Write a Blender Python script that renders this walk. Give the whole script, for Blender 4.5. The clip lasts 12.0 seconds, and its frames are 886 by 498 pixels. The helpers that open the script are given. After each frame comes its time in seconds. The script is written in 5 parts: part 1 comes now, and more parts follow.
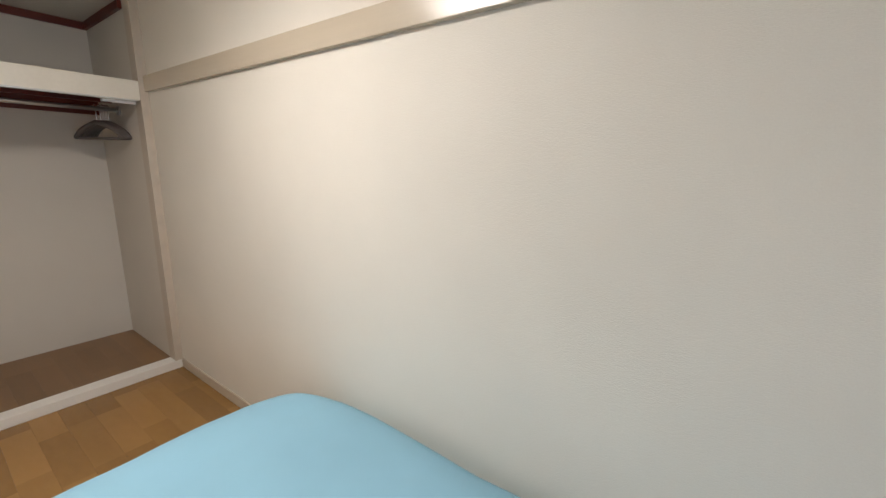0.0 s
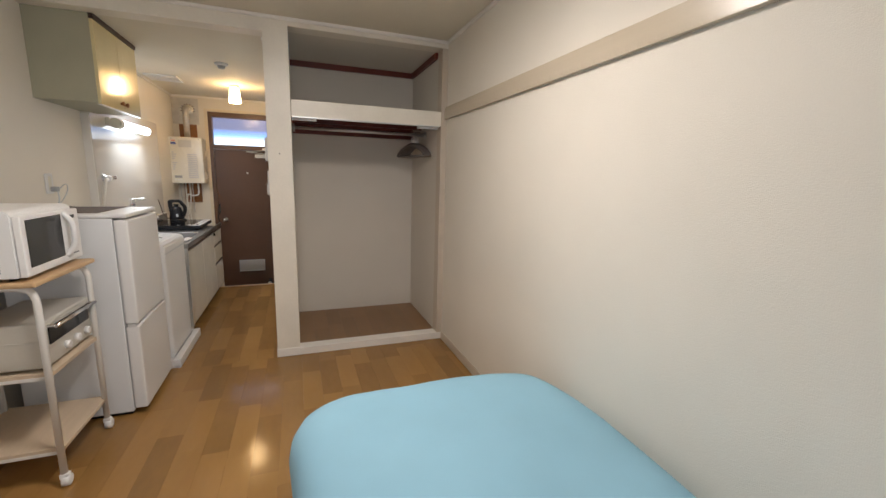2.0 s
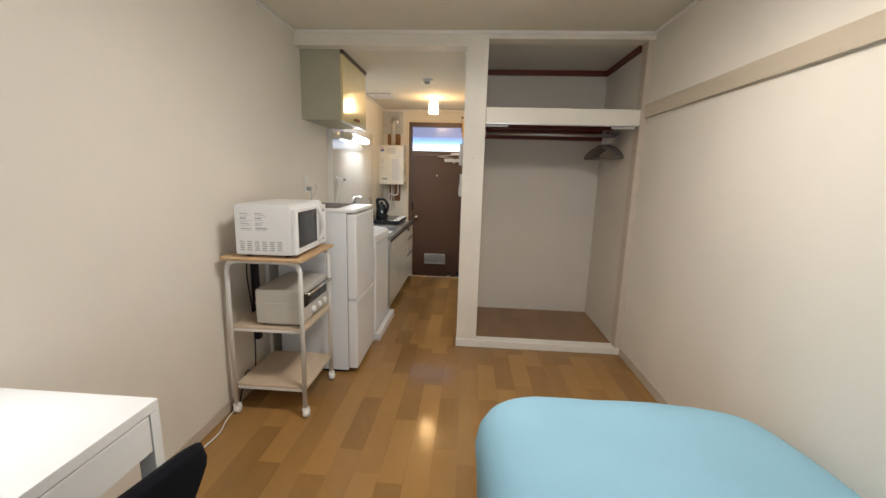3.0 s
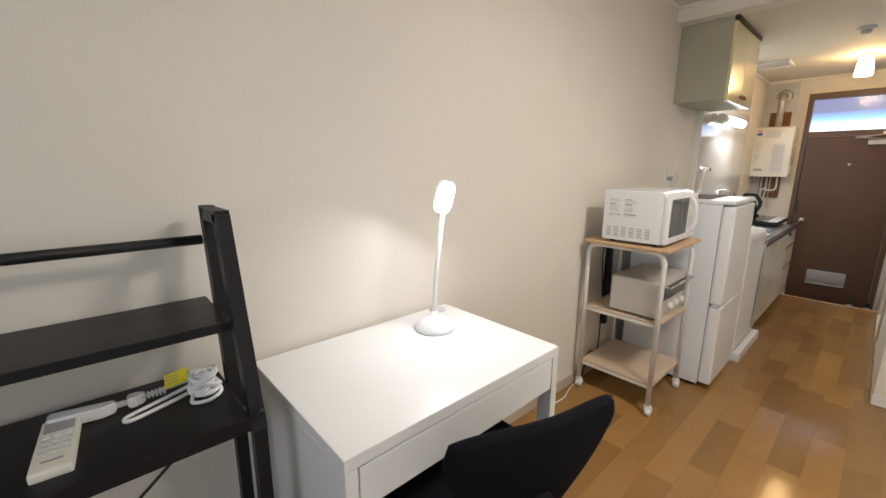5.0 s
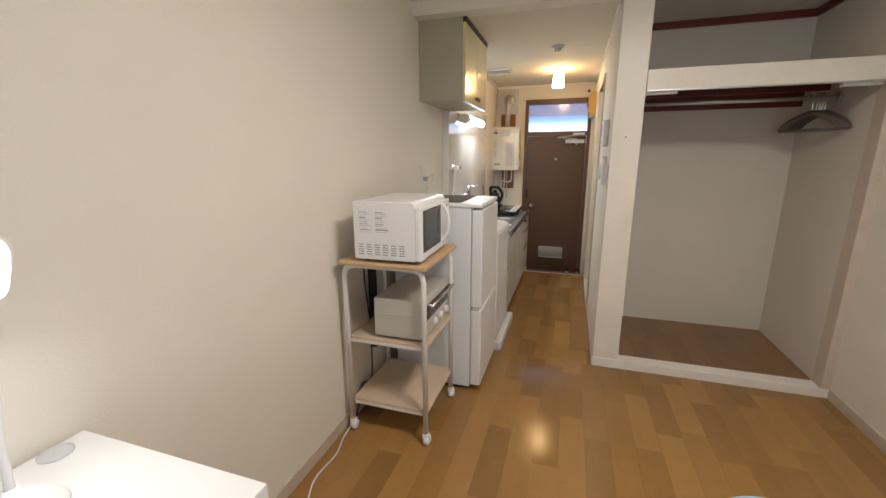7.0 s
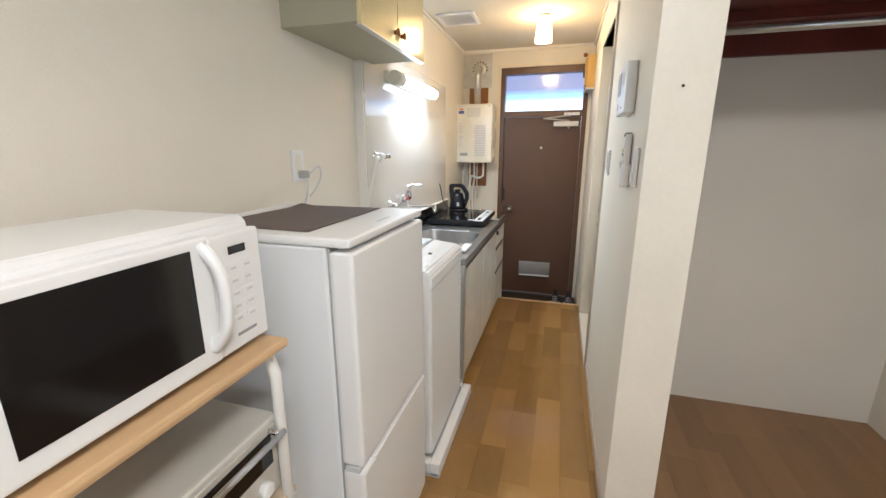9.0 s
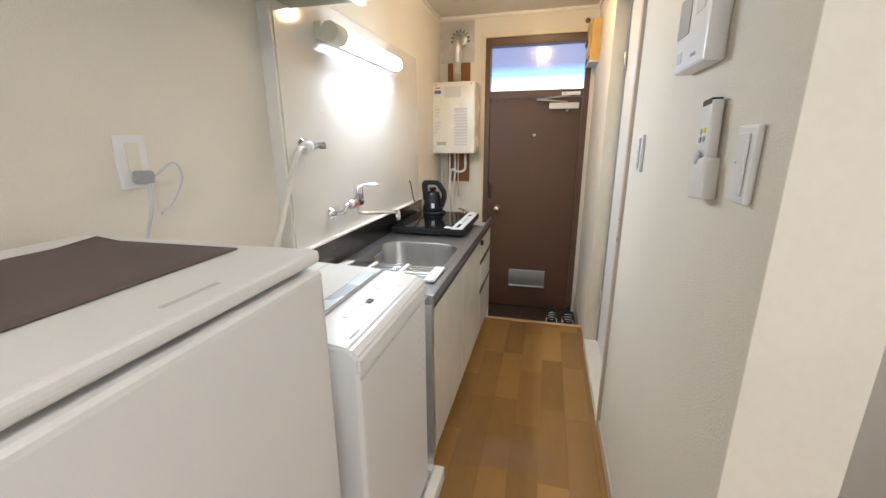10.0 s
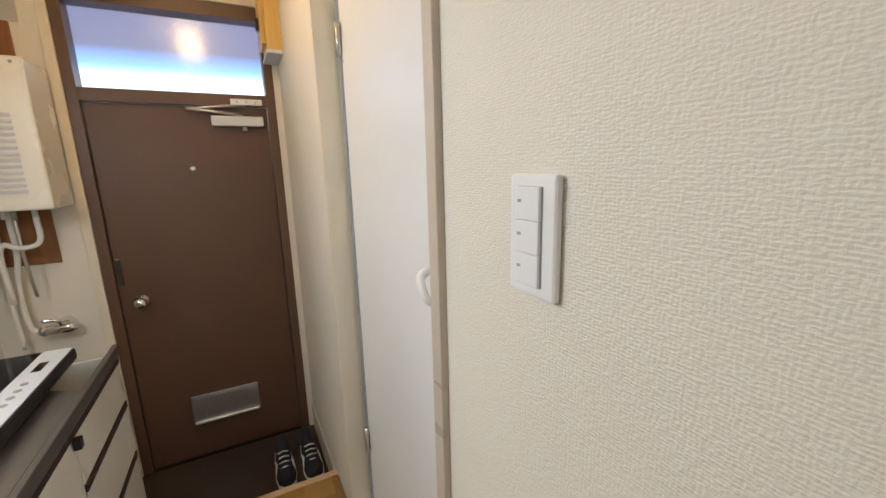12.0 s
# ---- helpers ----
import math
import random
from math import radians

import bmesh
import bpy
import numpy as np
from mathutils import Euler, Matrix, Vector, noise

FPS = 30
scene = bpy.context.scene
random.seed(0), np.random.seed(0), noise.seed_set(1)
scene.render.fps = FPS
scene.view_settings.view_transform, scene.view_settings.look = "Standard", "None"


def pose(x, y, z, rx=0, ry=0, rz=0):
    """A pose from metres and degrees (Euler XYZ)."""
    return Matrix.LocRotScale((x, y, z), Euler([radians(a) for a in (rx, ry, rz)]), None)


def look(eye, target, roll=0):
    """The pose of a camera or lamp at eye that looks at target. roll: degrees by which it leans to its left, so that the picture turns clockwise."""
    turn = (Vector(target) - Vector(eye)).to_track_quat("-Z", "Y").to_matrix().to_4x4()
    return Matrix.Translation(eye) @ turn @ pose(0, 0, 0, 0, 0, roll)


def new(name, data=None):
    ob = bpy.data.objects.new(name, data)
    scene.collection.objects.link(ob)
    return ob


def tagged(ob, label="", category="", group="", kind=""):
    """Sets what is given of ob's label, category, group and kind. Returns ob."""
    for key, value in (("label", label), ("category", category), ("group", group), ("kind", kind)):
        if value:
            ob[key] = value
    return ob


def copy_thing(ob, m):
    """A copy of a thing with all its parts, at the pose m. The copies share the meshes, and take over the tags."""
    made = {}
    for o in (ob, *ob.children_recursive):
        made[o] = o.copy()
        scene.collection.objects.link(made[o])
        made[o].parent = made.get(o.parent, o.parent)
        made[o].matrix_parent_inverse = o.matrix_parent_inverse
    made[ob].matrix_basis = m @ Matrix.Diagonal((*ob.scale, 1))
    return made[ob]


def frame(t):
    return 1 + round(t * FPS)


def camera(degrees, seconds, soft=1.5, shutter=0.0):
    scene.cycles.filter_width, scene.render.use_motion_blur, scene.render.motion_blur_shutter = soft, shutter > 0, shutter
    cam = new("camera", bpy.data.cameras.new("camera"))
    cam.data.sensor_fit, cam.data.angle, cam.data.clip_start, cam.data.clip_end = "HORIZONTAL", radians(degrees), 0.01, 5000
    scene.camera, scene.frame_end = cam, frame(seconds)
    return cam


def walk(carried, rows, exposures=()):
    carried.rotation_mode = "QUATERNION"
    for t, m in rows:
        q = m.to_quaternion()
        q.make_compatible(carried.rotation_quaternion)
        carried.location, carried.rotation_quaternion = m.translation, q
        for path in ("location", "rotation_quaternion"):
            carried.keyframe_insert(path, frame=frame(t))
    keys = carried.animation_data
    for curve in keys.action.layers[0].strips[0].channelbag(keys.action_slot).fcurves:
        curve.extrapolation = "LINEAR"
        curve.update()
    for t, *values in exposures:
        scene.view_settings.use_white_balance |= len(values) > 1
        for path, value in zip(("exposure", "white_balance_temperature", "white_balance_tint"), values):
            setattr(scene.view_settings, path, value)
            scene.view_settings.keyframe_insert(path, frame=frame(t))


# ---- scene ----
cam = camera(96.1, 12.0)
PATH = [
    (0, (-0.742, -0.123, 1.368), (-1.898, 1.455, 0.95), 1.0),
    (0.5, (-0.683, -0.16, 1.356), (-2.072, 1.226, 0.971), 1.5),
    (1, (-0.679, -0.199, 1.327), (-2.248, 0.99, 0.977), 1.4),
    (1.5, (-0.653, -0.201, 1.312), (-2.368, 0.768, 0.964), 1.7),
    (2, (-0.653, -0.247, 1.321), (-2.501, 0.431, 0.966), 1.5),
    (2.5, (-0.647, -0.291, 1.328), (-2.588, 0.028, 0.967), 1.5),
    (3, (-0.648, -0.359, 1.328), (-2.61, -0.483, 0.96), 1.6),
    (3.5, (-0.616, -0.402, 1.326), (-2.482, -1.005, 0.935), 1.5),
    (3.7, (-0.606, -0.44, 1.305), (-2.411, -1.209, 0.918), 1.4),
    (5.3, (-0.52, -0.551, 1.273), (-1.805, -2.026, 0.861), 0.2),
    (5.5, (-0.528, -0.546, 1.277), (-1.853, -1.986, 0.861), 0.0),
    (6, (-0.62, -0.52, 1.308), (-2.163, -1.715, 0.869), -0.5),
    (6.5, (-0.799, -0.558, 1.326), (-2.549, -1.417, 0.879), -0.7),
    (7, (-1.028, -0.626, 1.342), (-2.884, -1.22, 0.891), -0.2),
    (7.5, (-1.34, -0.616, 1.327), (-3.206, -1.175, 0.875), -0.4),
    (7.7, (-1.476, -0.622, 1.325), (-3.343, -1.17, 0.866), -0.3),
    (9.3, (-2.541, -0.662, 1.276), (-4.406, -1.196, 0.79), 0.1),
    (9.5, (-2.673, -0.692, 1.287), (-4.54, -1.21, 0.792), -0.0),
    (10, (-2.997, -0.716, 1.267), (-4.865, -1.201, 0.744), -0.3),
    (10.5, (-3.313, -0.739, 1.257), (-5.199, -1.163, 0.741), -0.4),
    (11, (-3.638, -0.784, 1.282), (-5.583, -0.966, 0.856), -0.3),
    (11.5, (-3.909, -0.742, 1.284), (-5.843, -0.454, 0.864), -0.4),
    (12, (-4.166, -0.673, 1.293), (-5.91, 0.218, 0.884), -1.5),
]
walk(cam, [(t, look(eye, target, roll)) for t, eye, target, roll in PATH],
     exposures=[(0, 0.10, 6350, 14), (0.5, 0.10, 6350, 15), (1.5, -0.02, 6500, 15), (2.0, -0.03, 6500, 15), (2.5, 0.06, 6480, 13), (3.5, 0.1, 6450, 12), (5.5, 0.16, 6550, 14), (6.5, -0.03, 6600, 14), (7, 0.03, 6600, 14), (7.5, 0.3, 6050, 11), (9.5, 0.52, 6000, 11), (10.5, 0.28, 6200, 13), (11, -0.02, 6350, 13), (11.5, -0.12, 6550, 14), (12, 0.10, 6500, 13)])

# plan, in metres
LEFT, RIGHT, FRONT, DOORX, HALL, BACK = -1.645, 0.838, -3.603, -6.365, -0.42, 1.25
KITCH = -1.605          # face of the thicker kitchen wall
CEIL, KCEIL, GENKAN, STEP = 2.30, 2.20, -0.165, -5.71

# ---- light ----
world = bpy.data.worlds.new("sky")
scene.world = world
world.use_nodes = True
wn = world.node_tree
sky = wn.nodes.new("ShaderNodeTexSky")
sky.sky_type, sky.sun_disc, sky.sun_elevation, sky.sun_rotation = "NISHITA", False, radians(12), radians(200)
wn.links.new(sky.outputs[0], wn.nodes["Background"].inputs[0])
wn.nodes["Background"].inputs[1].default_value = 0.12
sun = new("sun", bpy.data.lights.new("sun", "SUN"))
sun.data.energy, sun.data.angle, sun.data.color = 0.6, radians(12), (1, 0.95, 0.88)
sun.matrix_world = look((0, 0, 20), (8, -3, 16))
CEILING_LAMP, TUBE, PENDANT, DESK_LED, DAYLIGHT, TRANSOM = 43.0, 5.0, 36.0, 9.0, 13.0, 2.0


def area(name, m, w, h, power, colour, shape="RECTANGLE"):
    ob = new(name, bpy.data.lights.new(name, "AREA"))
    ob.data.shape, ob.data.size, ob.data.size_y, ob.data.energy, ob.data.color = shape, w, h, power, colour
    ob.matrix_world = m
    return ob


area("tube_light", look((-4.88, KITCH + 0.112, 1.632), (-4.88, KITCH + 0.112 + 0.62, 1.632 - 0.78)), 0.60, 0.10, 8.2, (0.86, 0.95, 1.0))
area("desk_led", look((-1.365, -1.455, 1.15), (-1.365 + 0.30, -1.455 + 0.34, 1.15 - 0.90)), 0.05, 0.05, 1.3, (0.93, 0.97, 1.0), "DISK")
area("window_daylight", look((BACK - 0.03, -0.3, 1.35), (-3, -0.3, 1.1)), 1.5, 1.1, DAYLIGHT, (0.78, 0.88, 1.0))


# ---- materials ----
def mat(name, col, rough=0.5, metal=0.0, var=0.06, scale=6.0, bump=0.0, bscale=120.0, stretch=(1, 1, 1), coat=0.0, emit=0.0, island=0.0, obj=0.0, spec=0.5):
    m = bpy.data.materials.new(name)
    m.use_nodes = True
    nt, p = m.node_tree, m.node_tree.nodes["Principled BSDF"]
    p.inputs["Roughness"].default_value, p.inputs["Metallic"].default_value = rough, metal
    p.inputs["Specular IOR Level"].default_value = spec
    p.inputs["Coat Weight"].default_value, p.inputs["Coat Roughness"].default_value = coat, 0.08
    tc = nt.nodes.new("ShaderNodeTexCoord")
    mp = nt.nodes.new("ShaderNodeMapping")
    mp.inputs["Scale"].default_value = stretch
    nt.links.new(tc.outputs["Object"], mp.inputs[0])
    n1, n2 = nt.nodes.new("ShaderNodeTexNoise"), nt.nodes.new("ShaderNodeTexNoise")
    n1.inputs["Scale"].default_value, n1.inputs["Detail"].default_value = scale, 6
    n2.inputs["Scale"].default_value, n2.inputs["Detail"].default_value = bscale, 4
    nt.links.new(mp.outputs[0], n1.inputs[0]), nt.links.new(mp.outputs[0], n2.inputs[0])
    add = nt.nodes.new("ShaderNodeMath")
    add.operation = "MULTIPLY_ADD"
    nt.links.new(n2.outputs[0], add.inputs[0])
    add.inputs[1].default_value = 0.4
    nt.links.new(n1.outputs[0], add.inputs[2])
    out = add.outputs[0]
    if obj:
        oi, k = nt.nodes.new("ShaderNodeObjectInfo"), nt.nodes.new("ShaderNodeMath")
        k.operation, k.inputs[1].default_value = "MULTIPLY_ADD", obj
        nt.links.new(oi.outputs["Random"], k.inputs[0]), nt.links.new(out, k.inputs[2])
        half = nt.nodes.new("ShaderNodeMath")
        half.operation, half.inputs[1].default_value = "MULTIPLY", 1 / (1.1 + obj)
        nt.links.new(k.outputs[0], half.inputs[0])
        out = half.outputs[0]
    ramp = nt.nodes.new("ShaderNodeValToRGB")
    e = ramp.color_ramp.elements
    e[0].position, e[1].position = 0.3 if not obj else 0.26, 1.0 if not obj else 0.92
    e[0].color = (*[c * (1 - var * 1.5) for c in col], 1)
    e[1].color = (*[min(1, c * (1 + var)) for c in col], 1)
    nt.links.new(out, ramp.inputs[0]), nt.links.new(ramp.outputs[0], p.inputs["Base Color"])
    mr = nt.nodes.new("ShaderNodeMapRange")
    mr.inputs["To Min"].default_value, mr.inputs["To Max"].default_value = max(0.02, rough - 0.08), min(1, rough + 0.1)
    nt.links.new(n1.outputs[0], mr.inputs[0]), nt.links.new(mr.outputs[0], p.inputs["Roughness"])
    if bump:
        b = nt.nodes.new("ShaderNodeBump")
        b.inputs["Strength"].default_value, b.inputs["Distance"].default_value = bump, 0.004
        nt.links.new(n2.outputs[0], b.inputs["Height"]), nt.links.new(b.outputs[0], p.inputs["Normal"])
    if emit:
        p.inputs["Emission Color"].default_value, p.inputs["Emission Strength"].default_value = (*col, 1), emit
    return m


def woven(name, col, depth, weave=1.0):
    """Vinyl wallpaper with a slubbed linen emboss: short raised dashes in rows, crossed by fine threads."""
    m = mat(name, col, 0.62, var=0.05, scale=1.6, bscale=260)
    nt, p = m.node_tree, m.node_tree.nodes["Principled BSDF"]
    tc, heights = nt.nodes.new("ShaderNodeTexCoord"), []
    for axis, period, wobble, w in (("Z", 0.0031, 5.0, 0.34 * weave), ("X", 0.0043, 6.0, 0.26 * weave)):
        n = nt.nodes.new("ShaderNodeTexWave")
        n.bands_direction = axis
        n.inputs["Scale"].default_value = 2 * math.pi / (20 * period)
        n.inputs["Distortion"].default_value, n.inputs["Detail"].default_value, n.inputs["Detail Scale"].default_value = wobble, 2.0, 1.2
        nt.links.new(tc.outputs["Object"], n.inputs[0])
        k = nt.nodes.new("ShaderNodeMath")
        k.operation, k.inputs[1].default_value = "MULTIPLY", w
        nt.links.new(n.outputs["Fac"], k.inputs[0])
        heights.append(k.outputs[0])
    for sc, w in (((150, 150, 360), 0.95), ((420, 420, 200), 0.45)):
        mp, n = nt.nodes.new("ShaderNodeMapping"), nt.nodes.new("ShaderNodeTexNoise")
        mp.inputs["Scale"].default_value = sc
        n.inputs["Scale"].default_value, n.inputs["Detail"].default_value = 1.0, 1.5
        nt.links.new(tc.outputs["Object"], mp.inputs[0]), nt.links.new(mp.outputs[0], n.inputs[0])
        k = nt.nodes.new("ShaderNodeMath")
        k.operation, k.inputs[1].default_value = "MULTIPLY", w
        nt.links.new(n.outputs[0], k.inputs[0])
        heights.append(k.outputs[0])
    total = heights[0]
    for h in heights[1:]:
        k = nt.nodes.new("ShaderNodeMath")
        k.operation = "ADD"
        nt.links.new(total, k.inputs[0]), nt.links.new(h, k.inputs[1])
        total = k.outputs[0]
    b = nt.nodes.new("ShaderNodeBump")
    b.inputs["Strength"].default_value, b.inputs["Distance"].default_value = depth, 0.003
    nt.links.new(total, b.inputs["Height"]), nt.links.new(b.outputs[0], p.inputs["Normal"])
    return m


def glow(name, col, strength):
    m = bpy.data.materials.new(name)
    m.use_nodes = True
    p = m.node_tree.nodes["Principled BSDF"]
    p.inputs["Base Color"].default_value = (0.9, 0.9, 0.9, 1)
    p.inputs["Emission Color"].default_value, p.inputs["Emission Strength"].default_value = (*col, 1), strength
    return m


def glass(name, rough, col=(1, 1, 1)):
    m = bpy.data.materials.new(name)
    m.use_nodes = True
    p = m.node_tree.nodes["Principled BSDF"]
    p.inputs["Base Color"].default_value = (*col, 1)
    p.inputs["Transmission Weight"].default_value, p.inputs["Roughness"].default_value = 1.0, rough
    p.inputs["IOR"].default_value = 1.45
    return m


WALL = woven("wallpaper_linen", (0.79, 0.742, 0.66), 0.25, 0.4)
WALLK = woven("wallpaper_kitchen", (0.77, 0.725, 0.635), 0.45, 0.4)
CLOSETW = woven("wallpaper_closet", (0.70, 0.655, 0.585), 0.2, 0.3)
CEILM = mat("ceiling_paper", (0.74, 0.69, 0.58), 0.75, var=0.04, scale=3, bump=0.15, bscale=300)
PAINT = mat("painted_wood_cream", (0.80, 0.75, 0.66), 0.35, var=0.05, scale=5, bump=0.05, bscale=60)
TRIM = mat("trim_beige", (0.58, 0.50, 0.41), 0.3, var=0.06, scale=5, stretch=(0.3, 3, 3))
NAGESHI = mat("picture_rail_beige", (0.57, 0.49, 0.38), 0.22, var=0.05, scale=4, stretch=(0.3, 6, 6))
WHITETRIM = mat("white_trim", (0.84, 0.81, 0.76), 0.4, var=0.03)
PLANK = mat("vinyl_wood_floor", (0.345, 0.188, 0.062), 0.12, var=0.19, scale=3, bump=0.10, bscale=22, stretch=(0.6, 1.5, 1), obj=1.1, spec=0.4)
CLOSETF = mat("closet_vinyl_floor", (0.26, 0.145, 0.068), 0.35, var=0.20, scale=4, bscale=60, stretch=(0.5, 5, 1), obj=0.5)
REDWOOD = mat("dark_red_wood", (0.14, 0.022, 0.012), 0.4, var=0.2, scale=6, bscale=80)
WHITE = mat("white_plastic", (0.82, 0.82, 0.82), 0.32, var=0.02, scale=3)
FRIDGEM = mat("white_enamel", (0.80, 0.80, 0.80), 0.40, var=0.03, scale=2, bump=0.02, bscale=220)
FRIDGESIDE = mat("white_enamel_side", (0.76, 0.78, 0.80), 0.42, var=0.03, scale=2, bump=0.03, bscale=300)
IVORY = mat("ivory_plastic", (0.78, 0.76, 0.66), 0.35, var=0.03)
HEATM = mat("heater_enamel", (0.80, 0.77, 0.68), 0.25, var=0.03)
GREY = mat("grey_plastic", (0.36, 0.37, 0.38), 0.4, var=0.06)
LGREY = mat("light_grey_plastic", (0.60, 0.62, 0.64), 0.35, var=0.04)
HANGERM = mat("grey_brown_hanger", (0.13, 0.11, 0.10), 0.4, var=0.1)
PALEPRINT = mat("faint_print", (0.74, 0.75, 0.76), 0.4, var=0.03)
SILVER = mat("silver_panel", (0.58, 0.64, 0.68), 0.28, 0.5, var=0.05)
BLACK = mat("black_plastic", (0.012, 0.012, 0.014), 0.35, var=0.15, spec=0.35)
BLACKMETAL = mat("black_powder_coat", (0.013, 0.013, 0.015), 0.42, var=0.15, bump=0.05, bscale=400, spec=0.3)
BLACKWOOD = mat("black_laminate", (0.012, 0.011, 0.012), 0.38, var=0.25, scale=9, bump=0.06, bscale=90, stretch=(0.4, 6, 1), spec=0.3)
BLACKGLASS = mat("black_glass", (0.006, 0.006, 0.007), 0.06, var=0.1)
FABRIC = mat("black_mesh_fabric", (0.010, 0.010, 0.013), 0.85, var=0.2, bump=0.3, bscale=700, spec=0.08)
CHROME = mat("chrome", (0.80, 0.80, 0.82), 0.12, 1.0, var=0.03)
STEEL = mat("stainless_steel", (0.34, 0.34, 0.345), 0.36, 1.0, var=0.10, scale=5, bump=0.03, bscale=160, stretch=(0.3, 4, 1))
STEELDARK = mat("stainless_edge", (0.17, 0.155, 0.145), 0.24, 1.0, var=0.12, scale=6, stretch=(0.3, 4, 1))
GALV = mat("galvanised_steel", (0.62, 0.60, 0.56), 0.35, 0.9, var=0.12, scale=14)
DOORM = mat("brown_steel_door", (0.115, 0.058, 0.034), 0.42, var=0.10, scale=3, bump=0.12, bscale=500)
DOORFRAME = mat("brown_frame", (0.125, 0.068, 0.042), 0.4, var=0.12, scale=4)
CASING = mat("cream_casing", (0.76, 0.68, 0.54), 0.4, var=0.05)
BOARD = mat("brown_plywood", (0.26, 0.105, 0.032), 0.55, var=0.2, scale=6, stretch=(4, 4, 0.6), bscale=60)
LIGHTWOOD = mat("beech_laminate", (0.60, 0.40, 0.22), 0.42, var=0.10, scale=6, stretch=(0.6, 6, 1), bscale=70)
PALEWOOD = mat("pale_shelf_laminate", (0.62, 0.50, 0.37), 0.45, var=0.06, scale=6, stretch=(0.6, 6, 1), bscale=70)
WHITETUBE = mat("white_coated_tube", (0.80, 0.79, 0.76), 0.3, var=0.03)
OVENM = mat("toaster_beige", (0.62, 0.60, 0.55), 0.36, 0.25, var=0.04)
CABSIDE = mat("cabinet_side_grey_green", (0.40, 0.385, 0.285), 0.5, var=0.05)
CABDOOR = mat("cabinet_door_cream", (0.74, 0.64, 0.36), 0.14, var=0.05, coat=0.4)
BASECAB = mat("base_cabinet_cream", (0.80, 0.77, 0.68), 0.2, var=0.04, coat=0.2)
DARKTRIM = mat("dark_brown_trim", (0.045, 0.022, 0.014), 0.4, var=0.1)
PANELM = mat("glossy_kitchen_panel", (0.74, 0.71, 0.65), 0.05, var=0.04, scale=1.5, coat=0.6)
DESKM = mat("white_desk_foil", (0.82, 0.82, 0.81), 0.33, var=0.02, scale=4, bump=0.02, bscale=200)
DUVET = mat("blue_cotton", (0.27, 0.50, 0.64), 0.85, var=0.08, scale=2.5, bump=0.12, bscale=900)
MATM = mat("brown_grey_mat", (0.135, 0.105, 0.092), 0.8, var=0.10, scale=8, bump=0.2, bscale=600)
YELLOW = mat("yellow_tag", (0.90, 0.78, 0.03), 0.5, var=0.05)
YWOOD = mat("yellow_pine", (0.62, 0.40, 0.12), 0.4, var=0.12, scale=5, stretch=(6, 6, 0.8))
INK = mat("grey_print", (0.30, 0.30, 0.32), 0.6, var=0.05)
INKL = mat("pale_grey_print", (0.60, 0.60, 0.62), 0.6, var=0.05)
RED = mat("red_print", (0.75, 0.10, 0.06), 0.5, var=0.05)
BLUEP = mat("blue_print", (0.08, 0.13, 0.40), 0.5, var=0.05)
CONCRETE = mat("dark_entry_floor", (0.055, 0.040, 0.030), 0.5, var=0.2, scale=8, bump=0.1, bscale=200)
SHOEB = mat("shoe_black_knit", (0.012, 0.012, 0.015), 0.8, var=0.2, bump=0.2, bscale=500)
SHOEW = mat("shoe_white_rubber", (0.72, 0.70, 0.67), 0.5, var=0.06)
HOSE = mat("cream_hose", (0.80, 0.78, 0.72), 0.4, var=0.05)
CORD = mat("white_cord", (0.78, 0.77, 0.74), 0.45, var=0.03)
ALU = mat("aluminium", (0.62, 0.63, 0.62), 0.35, 0.9, var=0.06)
TRANSLUCENT = mat("frosted_bin_plastic", (0.80, 0.80, 0.80), 0.4, var=0.02)
TUBEGLOW = glow("tube_glow", (0.86, 0.95, 1.0), TUBE)
BULBGLOW = glow("pendant_glow", (1.0, 0.66, 0.30), PENDANT)
CEILGLOW = glow("ceiling_lamp_glow", (1.0, 0.935, 0.84), CEILING_LAMP)
LEDGLOW = glow("desk_led_glow", (0.97, 0.98, 1.0), DESK_LED)
FROST = glass("frosted_glass", 0.16, (0.92, 0.94, 1.0))
CLEAR = glass("clear_glass", 0.02)


# ---- mesh helpers ----
def box(bm, x0, x1, y0, y1, z0, z1, bev=0.0, seg=2):
    g = bmesh.ops.create_cube(bm, size=1)
    for v in g["verts"]:
        v.co = Vector((x0 + (v.co.x + 0.5) * (x1 - x0), y0 + (v.co.y + 0.5) * (y1 - y0), z0 + (v.co.z + 0.5) * (z1 - z0)))
    if bev:
        edges = list({e for v in g["verts"] for e in v.link_edges})
        bmesh.ops.bevel(bm, geom=edges, offset=bev, segments=seg, affect="EDGES", profile=0.6)
    return bm


def B(*a, **k):
    return box(bmesh.new(), *a, **k)


